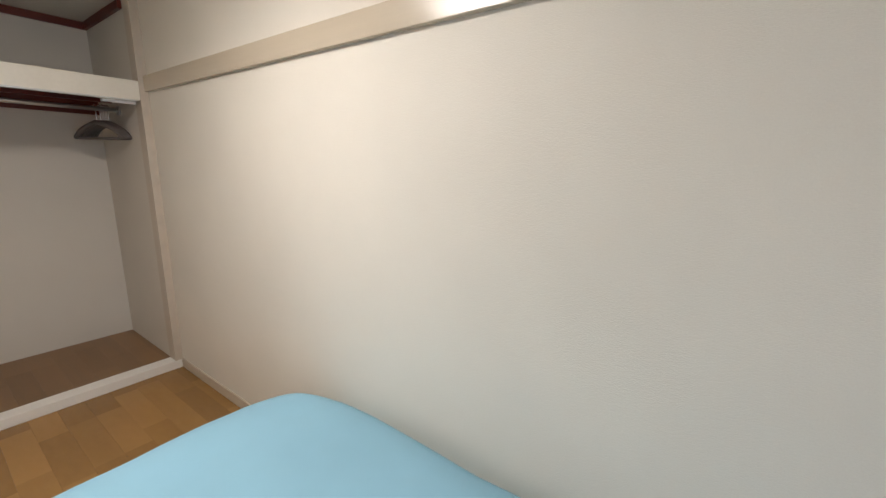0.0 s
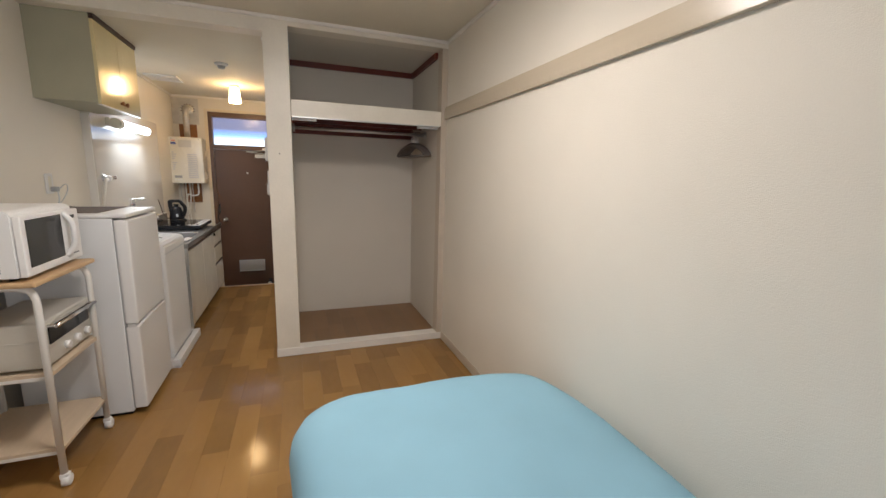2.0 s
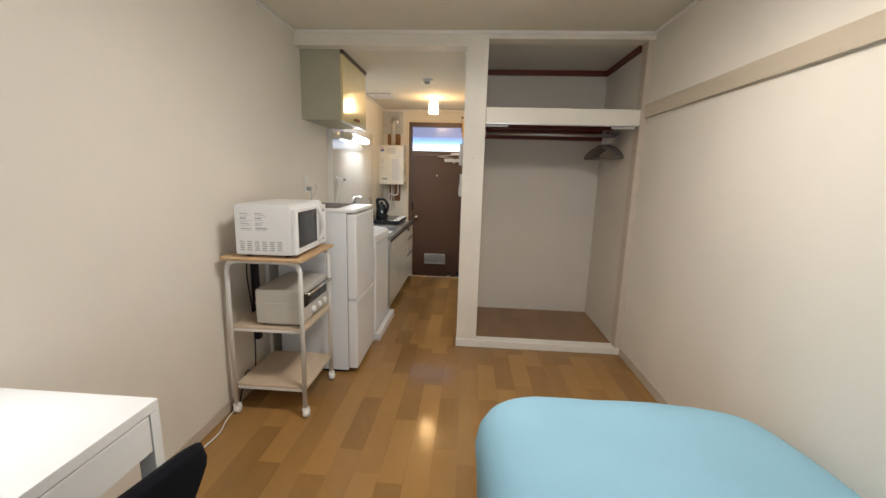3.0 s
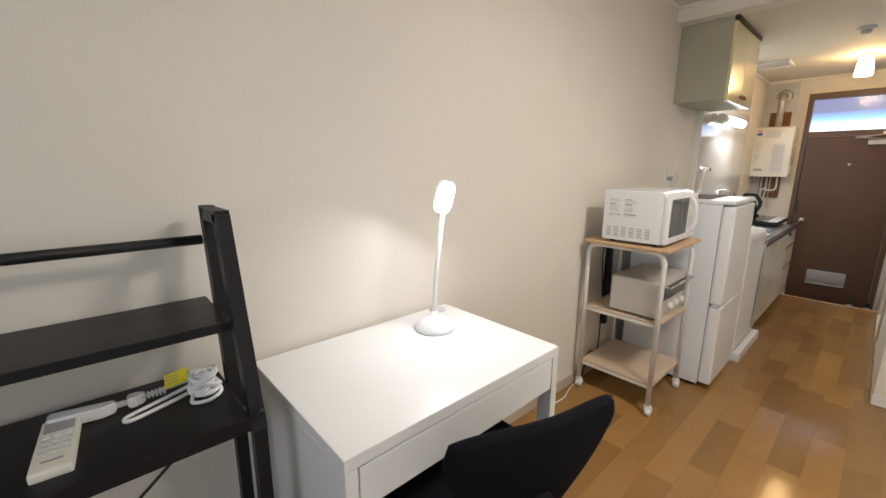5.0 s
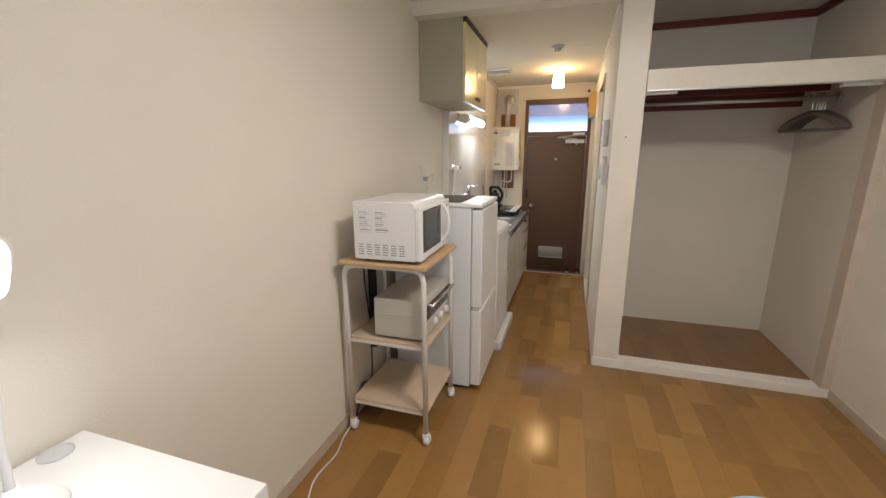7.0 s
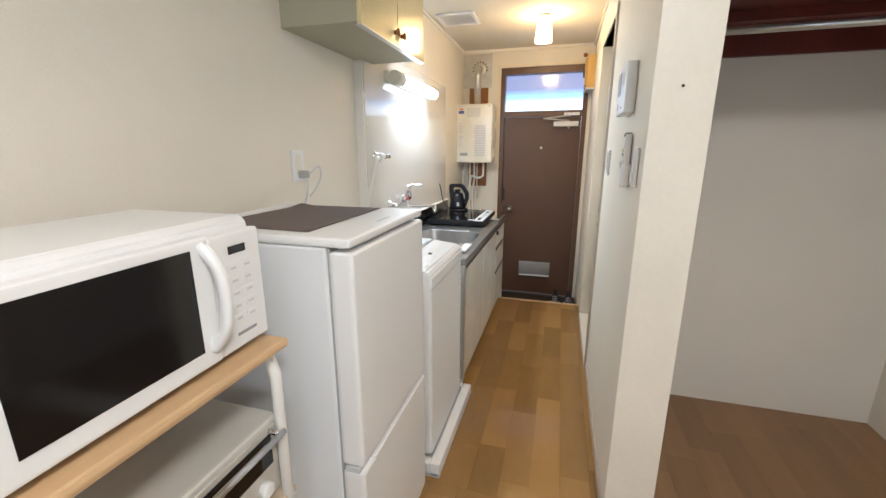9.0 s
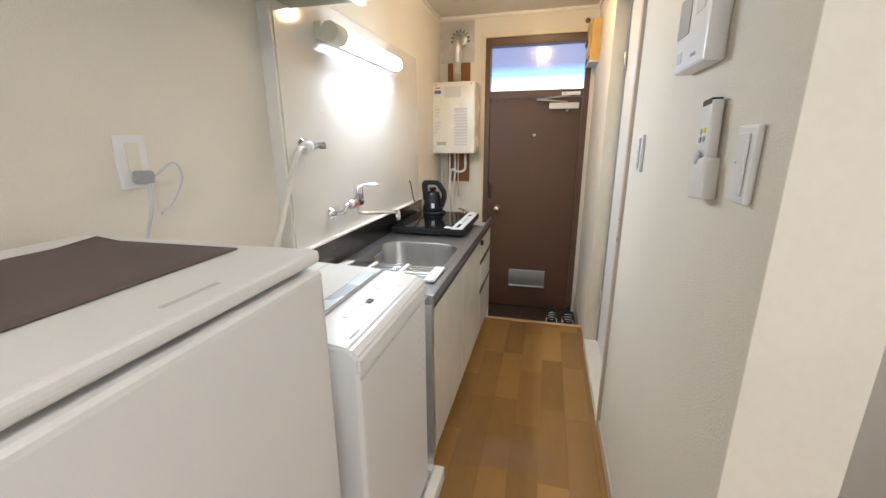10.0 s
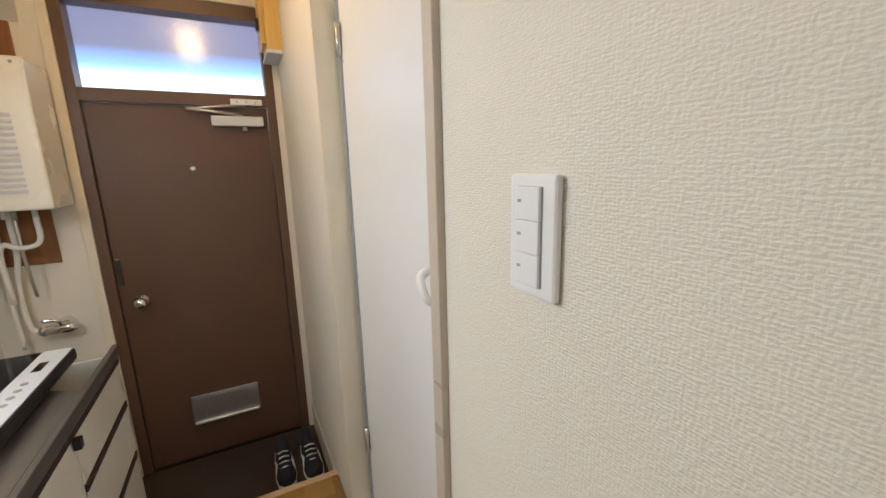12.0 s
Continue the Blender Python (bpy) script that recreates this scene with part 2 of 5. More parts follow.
def tube(bm, pts, r, n=10, cap=True):
    """A round tube along a run of points; r may be one radius or one for each point."""
    pts = [Vector(p) for p in pts]
    rs = r if isinstance(r, (list, tuple)) else [r] * len(pts)
    rings, up = [], None
    for i, p in enumerate(pts):
        d = (pts[min(i + 1, len(pts) - 1)] - pts[max(i - 1, 0)]).normalized()
        if up is None:
            up = d.orthogonal().normalized()
        up = (up - d * up.dot(d)).normalized()
        side = d.cross(up)
        rings.append([bm.verts.new(p + (up * math.cos(a) + side * math.sin(a)) * rs[i]) for a in (2 * math.pi * k / n for k in range(n))])
    for a, b in zip(rings, rings[1:]):
        for k in range(n):
            bm.faces.new((a[k], a[(k + 1) % n], b[(k + 1) % n], b[k])).smooth = True
    if cap:
        bm.faces.new(rings[0][::-1]), bm.faces.new(rings[-1])
    return bm


def T(pts, r, n=10):
    return tube(bmesh.new(), pts, r, n)


def smooth_run(pts, steps=6):
    """Points along a soft curve through pts."""
    p = [Vector(q) for q in pts]
    p = [p[0] * 2 - p[1]] + p + [p[-1] * 2 - p[-2]]
    out = []
    for a, b, c, d in zip(p, p[1:], p[2:], p[3:]):
        for k in range(steps):
            t = k / steps
            out.append(0.5 * (2 * b + (c - a) * t + (2 * a - 5 * b + 4 * c - d) * t * t + (3 * b - a - 3 * c + d) * t ** 3))
    return out + [p[-2]]


def lathe(profile, centre, n=24, axis="z"):
    """A turned body: profile of (radius, height) about an axis through centre."""
    bm, rings = bmesh.new(), []
    for r, h in profile:
        ring = []
        for k in range(n):
            a = 2 * math.pi * k / n
            u, v = r * math.cos(a), r * math.sin(a)
            q = {"z": (u, v, h), "y": (u, h, v), "x": (h, u, v)}[axis]
            ring.append(bm.verts.new(Vector(centre) + Vector(q)))
        rings.append(ring)
    for a, b in zip(rings, rings[1:]):
        for k in range(n):
            bm.faces.new((a[k], a[(k + 1) % n], b[(k + 1) % n], b[k])).smooth = True
    bm.faces.new(rings[0][::-1]), bm.faces.new(rings[-1])
    bmesh.ops.recalc_face_normals(bm, faces=bm.faces)
    return bm


def prism(poly, lo, hi, axis="y", bev=0.0):
    """A polygon drawn out along an axis; poly holds the two other coordinates in order."""
    bm = bmesh.new()
    q = {"x": lambda a, b, h: (h, a, b), "y": lambda a, b, h: (a, h, b), "z": lambda a, b, h: (a, b, h)}[axis]
    one, two = [bm.verts.new(q(a, b, lo)) for a, b in poly], [bm.verts.new(q(a, b, hi)) for a, b in poly]
    bm.faces.new(one), bm.faces.new(two[::-1])
    for k in range(len(poly)):
        j = (k + 1) % len(poly)
        bm.faces.new((one[k], two[k], two[j], one[j]))
    bmesh.ops.recalc_face_normals(bm, faces=bm.faces)
    if bev:
        bmesh.ops.bevel(bm, geom=bm.edges[:], offset=bev, segments=2, affect="EDGES")
    return bm


def mesh_of(name, bm, material):
    me = bpy.data.meshes.new(name)
    bm.to_mesh(me)
    bm.free()
    me.materials.append(material)
    return me


def thing(name, base, label, category, group=""):
    ob = new(name)
    ob.empty_display_size = 0.05
    ob.location = base
    return tagged(ob, label, category, group)


def part(name, bm, material, parent, label=""):
    """Links a bmesh, drawn in the place's own metres, as one mesh under a thing or a part."""
    root = parent
    while root.parent:
        root = root.parent
    bmesh.ops.translate(bm, verts=bm.verts, vec=-Vector(root.location))
    ob = new(name, mesh_of(name, bm, material))
    ob.parent = parent
    return tagged(ob, label)


def single(name, bm, material, label, category, group=""):
    return tagged(new(name, mesh_of(name, bm, material)), label, category, group)


def setting(name, bm, material, label, category=""):
    return tagged(new(name, mesh_of(name, bm, material)), label, category or name.split("_")[0], kind="structure")


# ---- structure ----
sub = setting("floor", B(FRONT - 0.85, BACK, LEFT, RIGHT, -0.12, -0.006), CLOSETF, "wood-look vinyl plank floor of the room and hall", "floor")
bm = bmesh.new()
box(bm, STEP, FRONT - 0.85, KITCH - 0.03, HALL, -0.12, -0.006)
part("hall_base", bm, CLOSETF, sub)
setting("floor_entry", B(DOORX, STEP - 0.03, KITCH - 0.03, HALL + 0.02, GENKAN - 0.1, GENKAN), CONCRETE, "dark lowered entry floor before the front door", "floor")
setting("trim_step", B(STEP - 0.03, STEP, KITCH, HALL, GENKAN, 0.004, bev=0.002), LIGHTWOOD, "pale wooden nosing along the entry step", "trim")

setting("wall_left", B(FRONT - 0.63, BACK, LEFT - 0.12, LEFT, 0, CEIL), WALL, "cream linen-textured wallpaper wall", "wall")
setting("wall_kitchen", B(DOORX, FRONT - 0.63, KITCH - 0.15, KITCH, GENKAN, KCEIL), WALLK, "thicker cream papered wall behind the kitchen counter", "wall")
setting("wall_right", B(FRONT, BACK, RIGHT, RIGHT + 0.12, 0, CEIL), WALL, "cream linen-textured wallpaper wall beside the bed", "wall")
# back wall with a window opening
bm = bmesh.new()
box(bm, BACK, BACK + 0.12, LEFT, -1.1, 0, CEIL), box(bm, BACK, BACK + 0.12, 0.5, RIGHT, 0, CEIL)
box(bm, BACK, BACK + 0.12, -1.1, 0.5, 0, 0.75), box(bm, BACK, BACK + 0.12, -1.1, 0.5, 1.95, CEIL)
setting("wall_back", bm, WALL, "cream papered wall with the room's window", "wall")
w = thing("window_1", (BACK + 0.06, -0.3, 0.75), "aluminium sliding window of the room", "window")
tagged(w, kind="structure")
for y in (-1.1, -0.32, 0.46):
    part("window_frame", B(BACK + 0.03, BACK + 0.07, y, y + 0.04, 0.75, 1.95), ALU, w)
for z in (0.75, 1.91):
    part("window_rail", B(BACK + 0.03, BACK + 0.07, -1.06, 0.46, z, z + 0.04), ALU, w)
for y in (-1.06, -0.28):
    pane = part("pane", B(BACK + 0.045, BACK + 0.05, y, y + 0.74, 0.79, 1.91), CLEAR, w)
    pane.visible_shadow = False

setting("ceiling", B(FRONT, BACK, LEFT, RIGHT, CEIL, CEIL + 0.1), CEILM, "cream papered room ceiling", "ceiling")
setting("ceiling_kitchen", B(DOORX, FRONT - 0.12, KITCH - 0.03, HALL + 0.1, KCEIL, KCEIL + 0.1), CEILM, "low cream papered kitchen ceiling", "ceiling")
setting("beam_1", B(FRONT - 0.12, FRONT, LEFT, HALL, KCEIL, CEIL), PAINT, "cream papered beam over the kitchen opening", "beam")
# pillar and closet front
setting("pillar_1", B(FRONT - 0.0038, FRONT, HALL - 0.001, -0.268, 0, CEIL, bev=0.0015), PAINT, "cream painted pillar between kitchen and closet", "pillar")
setting("trim_pillar_base", B(FRONT, FRONT + 0.008, HALL - 0.004, -0.268, 0.002, 0.062, bev=0.002), WHITETRIM, "white skirting on the pillar", "trim")
setting("beam_2", B(FRONT - 0.12, FRONT - 0.0039, HALL, -0.268, KCEIL, CEIL), PAINT, "cream beam end above the pillar", "beam")
setting("trim_closet_head", B(FRONT - 0.12, FRONT, -0.268, RIGHT, 2.25, CEIL), PAINT, "cream painted head rail above the closet", "trim")
setting("trim_closet_post", B(FRONT - 0.09, FRONT + 0.002, 0.793, RIGHT, 0.055, 2.25, bev=0.003), TRIM, "beige post at the closet's side", "trim")
setting("trim_closet_sill", B(FRONT - 0.09, FRONT + 0.004, -0.268, RIGHT, 0.0, 0.055, bev=0.003), WHITETRIM, "white raised closet sill", "trim")
bm = bmesh.new()
box(bm, -4.43, FRONT - 0.09, -0.268, 0.80, 0.0, 0.046)
closet_floor = setting("floor_closet", bm, CLOSETF, "raised brown vinyl closet floor", "floor")
CB = -4.43
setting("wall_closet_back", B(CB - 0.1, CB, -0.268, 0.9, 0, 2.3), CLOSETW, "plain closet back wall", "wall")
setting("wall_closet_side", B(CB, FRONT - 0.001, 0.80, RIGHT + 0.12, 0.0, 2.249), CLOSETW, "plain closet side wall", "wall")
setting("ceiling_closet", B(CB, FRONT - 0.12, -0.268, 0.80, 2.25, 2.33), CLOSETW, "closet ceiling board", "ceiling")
setting("trim_closet_red_back", B(CB, CB + 0.02, -0.268, 0.80, 2.205, 2.25), REDWOOD, "dark red wooden strip under the closet ceiling", "trim")
setting("trim_closet_red_side", B(CB + 0.02, FRONT - 0.12, 0.78, 0.80, 2.205, 2.25), REDWOOD, "dark red wooden strip under the closet ceiling", "trim")
# upper closet shelf
sh = thing("closet_shelf", (FRONT - 0.4, 0.26, 1.70), "cream-faced upper closet shelf with dark red underside", "shelf")
part("face", B(FRONT - 0.035, FRONT + 0.003, -0.266, 0.792, 1.697, 1.803, bev=0.003), PAINT, sh)
part("metal_strip", B(FRONT - 0.03, FRONT + 0.006, -0.262, 0.78, 1.690, 1.697), ALU, sh, "thin bright metal strip")
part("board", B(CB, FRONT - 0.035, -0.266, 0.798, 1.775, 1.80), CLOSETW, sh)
part("underside", B(CB, FRONT - 0.035, -0.266, 0.798, 1.755, 1.775), REDWOOD, sh, "dark red underside")
for x in (-3.85, -4.15):
    part("batten", B(x, x + 0.03, -0.266, 0.798, 1.72, 1.755), REDWOOD, sh)
for y in (-0.264, 0.62):
    part("door_guide", B(FRONT - 0.055, FRONT - 0.031, y, y + 0.16, 1.676, 1.6965, bev=0.003), WHITE, sh, "white sliding door guide")
part("wall_batten", B(CB, CB + 0.02, -0.266, 0.798, 1.66, 1.755), REDWOOD, sh)
part("rod", T([(-4.0, -0.266, 1.665), (-4.0, 0.798, 1.665)], 0.013, 14), ALU, sh, "pale metal hanging rod")
for y in (-0.255, 0.79):
    part("rod_socket", lathe([(0.03, -0.006), (0.03, 0.006), (0.018, 0.010)], (-4.0, y, 1.665), 16, "y"), ALU, sh)
# hall side wall, closet behind it, with the bathroom doorway
HW = HALL + 0.152
D0, D1, DTOP = -5.44, -4.682, 1.955
bm = bmesh.new()
box(bm, D1, FRONT - 0.004, HALL, HW, 0, KCEIL - 0.001), box(bm, DOORX, D0, HALL, HW, GENKAN, KCEIL), box(bm, D0, D1, HALL, HW, DTOP, KCEIL)
setting("wall_hall", bm, WALLK, "cream linen-textured hall wall with the bathroom doorway", "wall")
bm = bmesh.new()
box(bm, DOORX, CB - 0.1, HW + 0.5, HW + 0.55, GENKAN, KCEIL)
setting("wall_bathroom", bm, CLOSETW, "plain bathroom wall behind the closed door", "wall")
# front wall with the door opening
bm = bmesh.new()
FY0, FY1, FTOP = -1.237, -0.45, 2.03
box(bm, DOORX - 0.15, DOORX, KITCH - 0.15, FY0, GENKAN, KCEIL), box(bm, DOORX - 0.15, DOORX, FY1, HW, GENKAN, KCEIL)
box(bm, DOORX - 0.15, DOORX, FY0, FY1, FTOP, KCEIL)
setting("wall_front", bm, WALLK, "cream papered wall round the front door", "wall")
# skirtings, cornices, picture rail
setting("baseboard_left", B(FRONT - 0.63, BACK, LEFT, LEFT + 0.008, 0, 0.062, bev=0.002), TRIM, "beige skirting board", "baseboard")
setting("baseboard_right", B(FRONT + 0.004, BACK, RIGHT - 0.008, RIGHT, 0, 0.062, bev=0.002), TRIM, "beige skirting board", "baseboard")
setting("baseboard_hall", B(D1 + 0.03, FRONT - 0.004, HALL - 0.007, HALL, 0, 0.05), TRIM, "beige skirting in the hall", "baseboard")
setting("baseboard_entry", B(DOORX, STEP - 0.03, HALL - 0.007, HALL, GENKAN, -0.03), TRIM, "beige skirting in the entry", "baseboard")
setting("picture_rail", B(FRONT + 0.004, BACK, RIGHT - 0.022, RIGHT, 1.749, 1.834, bev=0.003), NAGESHI, "beige wooden picture rail along the wall", "trim")
for nm, a in (("front", (FRONT, FRONT + 0.018, LEFT, RIGHT)), ("left", (FRONT + 0.018, BACK, LEFT, LEFT + 0.018)), ("right", (FRONT + 0.018, BACK, RIGHT - 0.018, RIGHT))):
    setting("trim_cornice_" + nm, B(*a, CEIL - 0.022, CEIL - 0.001, bev=0.005), WHITETRIM, "white ceiling cornice", "trim")
for nm, a in (("door", (DOORX, DOORX + 0.016, KITCH, HALL)), ("kitchen", (DOORX + 0.016, FRONT - 0.63, KITCH, KITCH + 0.016)), ("hall", (DOORX + 0.016, FRONT - 0.12, HALL - 0.016, HALL))):
    setting("trim_kitchen_cornice_" + nm, B(*a, KCEIL - 0.022, KCEIL - 0.001, bev=0.005), WHITETRIM, "cream ceiling cornice", "trim")
setting("wall_panel", B(-5.717, -4.245, KITCH, KITCH + 0.005, 0.80, 1.79), PANELM, "glossy cream kitchen wall panel", "wall panel")
setting("trim_kitchen_step", B(FRONT - 0.6298, FRONT - 0.622, LEFT, KITCH + 0.006, 0.0, 1.695, bev=0.001), WHITETRIM, "pale edge strip where the kitchen wall steps forward", "trim")
setting("screw_hole", lathe([(0.004, 0), (0.004, 0.002), (0.001, 0.0022)], (FRONT, -0.348, 1.448), 10, "x"), BLACK, "small dark screw hole in the pillar", "hole")

# ---- front door ----
d = tagged(thing("door_1", (DOORX, -0.84, GENKAN), "dark brown steel front door, closed, with a frosted transom", "door"), kind="structure")
fx0, fx1 = DOORX - 0.09, DOORX + 0.004
part("frame", B(fx0, fx1, FY0, FY0 + 0.04, GENKAN, FTOP, bev=0.002), DOORFRAME, d)
part("frame", B(fx0, fx1, FY1 - 0.04, FY1, GENKAN, FTOP, bev=0.002), DOORFRAME, d)
part("frame", B(fx0, fx1, FY0 + 0.04, FY1 - 0.04, 1.972, FTOP, bev=0.002), DOORFRAME, d)
part("transom_bar", B(fx0, fx1, FY0 + 0.04, FY1 - 0.04, 1.592, 1.645, bev=0.002), DOORFRAME, d)
part("casing", B(DOORX, DOORX + 0.012, FY0 - 0.035, FY0 - 0.001, GENKAN, FTOP + 0.03, bev=0.002), CASING, d, "cream casing strip")
part("casing", B(DOORX, DOORX + 0.012, FY0 - 0.001, FY1, FTOP + 0.001, FTOP + 0.03, bev=0.002), CASING, d, "cream casing strip")
leaf = part("leaf", B(DOORX - 0.055, DOORX - 0.018, FY0 + 0.043, FY1 - 0.043, GENKAN + 0.006, 1.589, bev=0.002), DOORM, d)
fx = DOORX - 0.018
tr = part("transom_pane", B(DOORX - 0.06, DOORX - 0.054, FY0 + 0.04, FY1 - 0.04, 1.645, 1.972), FROST, d, "frosted bluish glass")
tr.visible_shadow = False
v = part("vent", B(fx, fx + 0.008, -0.996, -0.688, 0.025, 0.178, bev=0.002), ALU, leaf, "aluminium letter vent")
for k in range(14):
    y = -0.975 + k * 0.0205
    part("vent_slot", B(fx + 0.008, fx + 0.0105, y, y + 0.012, 0.055, 0.165), GALV, leaf)
part("vent_lip", B(fx + 0.008, fx + 0.022, -0.99, -0.694, 0.028, 0.036, bev=0.002), ALU, leaf)
part("knob", lathe([(0.030, 0), (0.030, 0.006), (0.012, 0.010), (0.012, 0.030), (0.024, 0.036), (0.027, 0.05), (0.020, 0.062), (0.006, 0.065)], (fx, -1.118, 0.715), 20, "x"), CHROME, leaf, "round chrome knob")
part("lock_plate", B(fx, fx + 0.006, -1.188, -1.168, 0.80, 0.92, bev=0.002), STEELDARK, leaf)
part("peephole", lathe([(0.013, 0), (0.013, 0.005), (0.006, 0.006)], (fx, -0.837, 1.309), 16, "x"), GALV, leaf)
cl = part("door_closer", B(fx, fx + 0.05, -0.735, -0.515, 1.500, 1.545, bev=0.006), LGREY, leaf, "silver door closer")
part("closer_spindle", lathe([(0.012, -0.02), (0.012, 0.0)], (fx + 0.025, -0.60, 1.50), 12), GALV, leaf)
part("closer_arm", T([(fx + 0.03, -0.60, 1.552), (fx + 0.045, -0.83, 1.572)], 0.007), ALU, leaf)
part("closer_arm", T([(fx + 0.045, -0.83, 1.572), (fx + 0.02, -0.58, 1.60)], 0.007), ALU, leaf)
part("bracket", B(fx1, fx1 + 0.012, -0.647, -0.512, 1.598, 1.624, bev=0.002), WHITE, d, "white closer bracket")
for k in range(3):
    part("bracket_screw", lathe([(0.004, 0), (0.003, 0.002)], (fx1 + 0.012, -0.62 + k * 0.04, 1.611), 8, "x"), GREY, d)
# outside: walkway ground, and a glowing panel close behind the transom
setting("ground", B(-40, DOORX - 0.15, -30, 30, GENKAN - 0.3, GENKAN - 0.05), CONCRETE, "outdoor walkway ground", "ground")
m = glow("transom_light_gradient", (0.62, 0.78, 1.0), TRANSOM)
nt = m.node_tree
nt.nodes["Principled BSDF"].inputs["Base Color"].default_value = (0.02, 0.02, 0.03, 1)
tc, sp, rp = nt.nodes.new("ShaderNodeTexCoord"), nt.nodes.new("ShaderNodeSeparateXYZ"), nt.nodes.new("ShaderNodeValToRGB")
nt.links.new(tc.outputs["Generated"], sp.inputs[0]), nt.links.new(sp.outputs[2], rp.inputs[0])
# ramp paints the light caught in the frosted pane: bright below, dim lilac above
e = rp.color_ramp.elements
e[0].position, e[0].color, e[1].position, e[1].color = 0.34, (0.80, 0.92, 1.0, 1), 0.58, (0.15, 0.165, 0.25, 1)
mid = rp.color_ramp.elements.new(0.45)
mid.color = (0.22, 0.46, 0.88, 1)
nt.links.new(rp.outputs[0], nt.nodes["Principled BSDF"].inputs["Emission Color"])
setting("backdrop", B(DOORX - 0.20, DOORX - 0.19, FY0 - 0.2, FY1 + 0.2, 1.50, 2.12), m, "glowing panel close behind the transom, outdoor light painted as a gradient", "backdrop")

# ---- bathroom door ----
d = tagged(thing("door_2", (-5.07, HALL, 0), "white folding bathroom door, closed, with a beige frame", "door"), kind="structure")
part("frame", B(D1 - 0.002, D1 + 0.028, HALL - 0.012, HALL + 0.10, 0.0, DTOP + 0.03, bev=0.002), TRIM, d, "beige frame")
part("frame", B(D0 - 0.028, D0 + 0.002, HALL - 0.006, HALL + 0.10, 0.0, DTOP + 0.03, bev=0.002), CASING, d)
part("frame", B(D0 + 0.002, D1 - 0.002, HALL - 0.008, HALL + 0.10, DTOP, DTOP + 0.03, bev=0.002), CASING, d)
part("threshold", B(D0 + 0.002, D1 - 0.002, HALL - 0.01, HALL + 0.10, 0.0, 0.05, bev=0.004), PAINT, d, "raised cream threshold")
part("leaf", B(D0 + 0.02, D1 - 0.004, HALL + 0.070, HALL + 0.098, 0.052, DTOP - 0.002, bev=0.003), WHITE, d)
part("gasket", B(D0 + 0.012, D0 + 0.022, HALL + 0.062, HALL + 0.075, 0.052, DTOP - 0.002), GREY, d)
for z in (0.35, 1.66):
    h = part("hinge", T([(D0 + 0.03, HALL + 0.06, z - 0.045), (D0 + 0.03, HALL + 0.06, z + 0.045)], 0.008), GALV, d)
for z in (0.55, 0.95, 1.35, 1.6):
    part("screw", lathe([(0.004, 0.0), (0.003, -0.002)], (D0 + 0.03, HALL + 0.070, z), 8, "y"), GREY, d)
part("pull", T(smooth_run([(-4.855, HALL + 0.07, 1.095), (-4.845, HALL + 0.045, 1.085), (-4.82, HALL + 0.035, 1.07), (-4.805, HALL + 0.04, 1.05), (-4.80, HALL + 0.07, 1.04)]), 0.009), WHITE, d, "curved white pull")

# ---- room: lamps ----
cx, cy = -1.99, -0.2
l = thing("ceiling_light", (cx, cy, CEIL), "round white ceiling light, switched on, above the room", "lamp")
part("base", lathe([(0.20, 0.0), (0.245, -0.015), (0.255, -0.03), (0.255, -0.088), (0.246, -0.088)], (cx, cy, CEIL), 36), WHITE, l)
part("shade", lathe([(0.246, -0.0885), (0.235, -0.096), (0.19, -0.108), (0.10, -0.115), (0.01, -0.116)], (cx, cy, CEIL), 36), CEILGLOW, l, "glowing milky shade")

# ---- bed ----
b = thing("bed", (-1.1, 0.25, 0), "low bed under a pale blue duvet, against the wall", "bed")
part("base", B(-2.0, -0.05, -0.22, 0.79, 0.08, 0.125, bev=0.01), LGREY, b, "grey bed base")
for x in (-1.93, -0.12):
    for y in (-0.16, 0.72):
        part("leg", lathe([(0.025, 0.0), (0.03, 0.08)], (x, y, 0), 12), BLACK, b)
part("mattress", B(-2.02, -0.10, -0.22, 0.70, 0.126, 0.42, bev=0.04), WHITE, b)


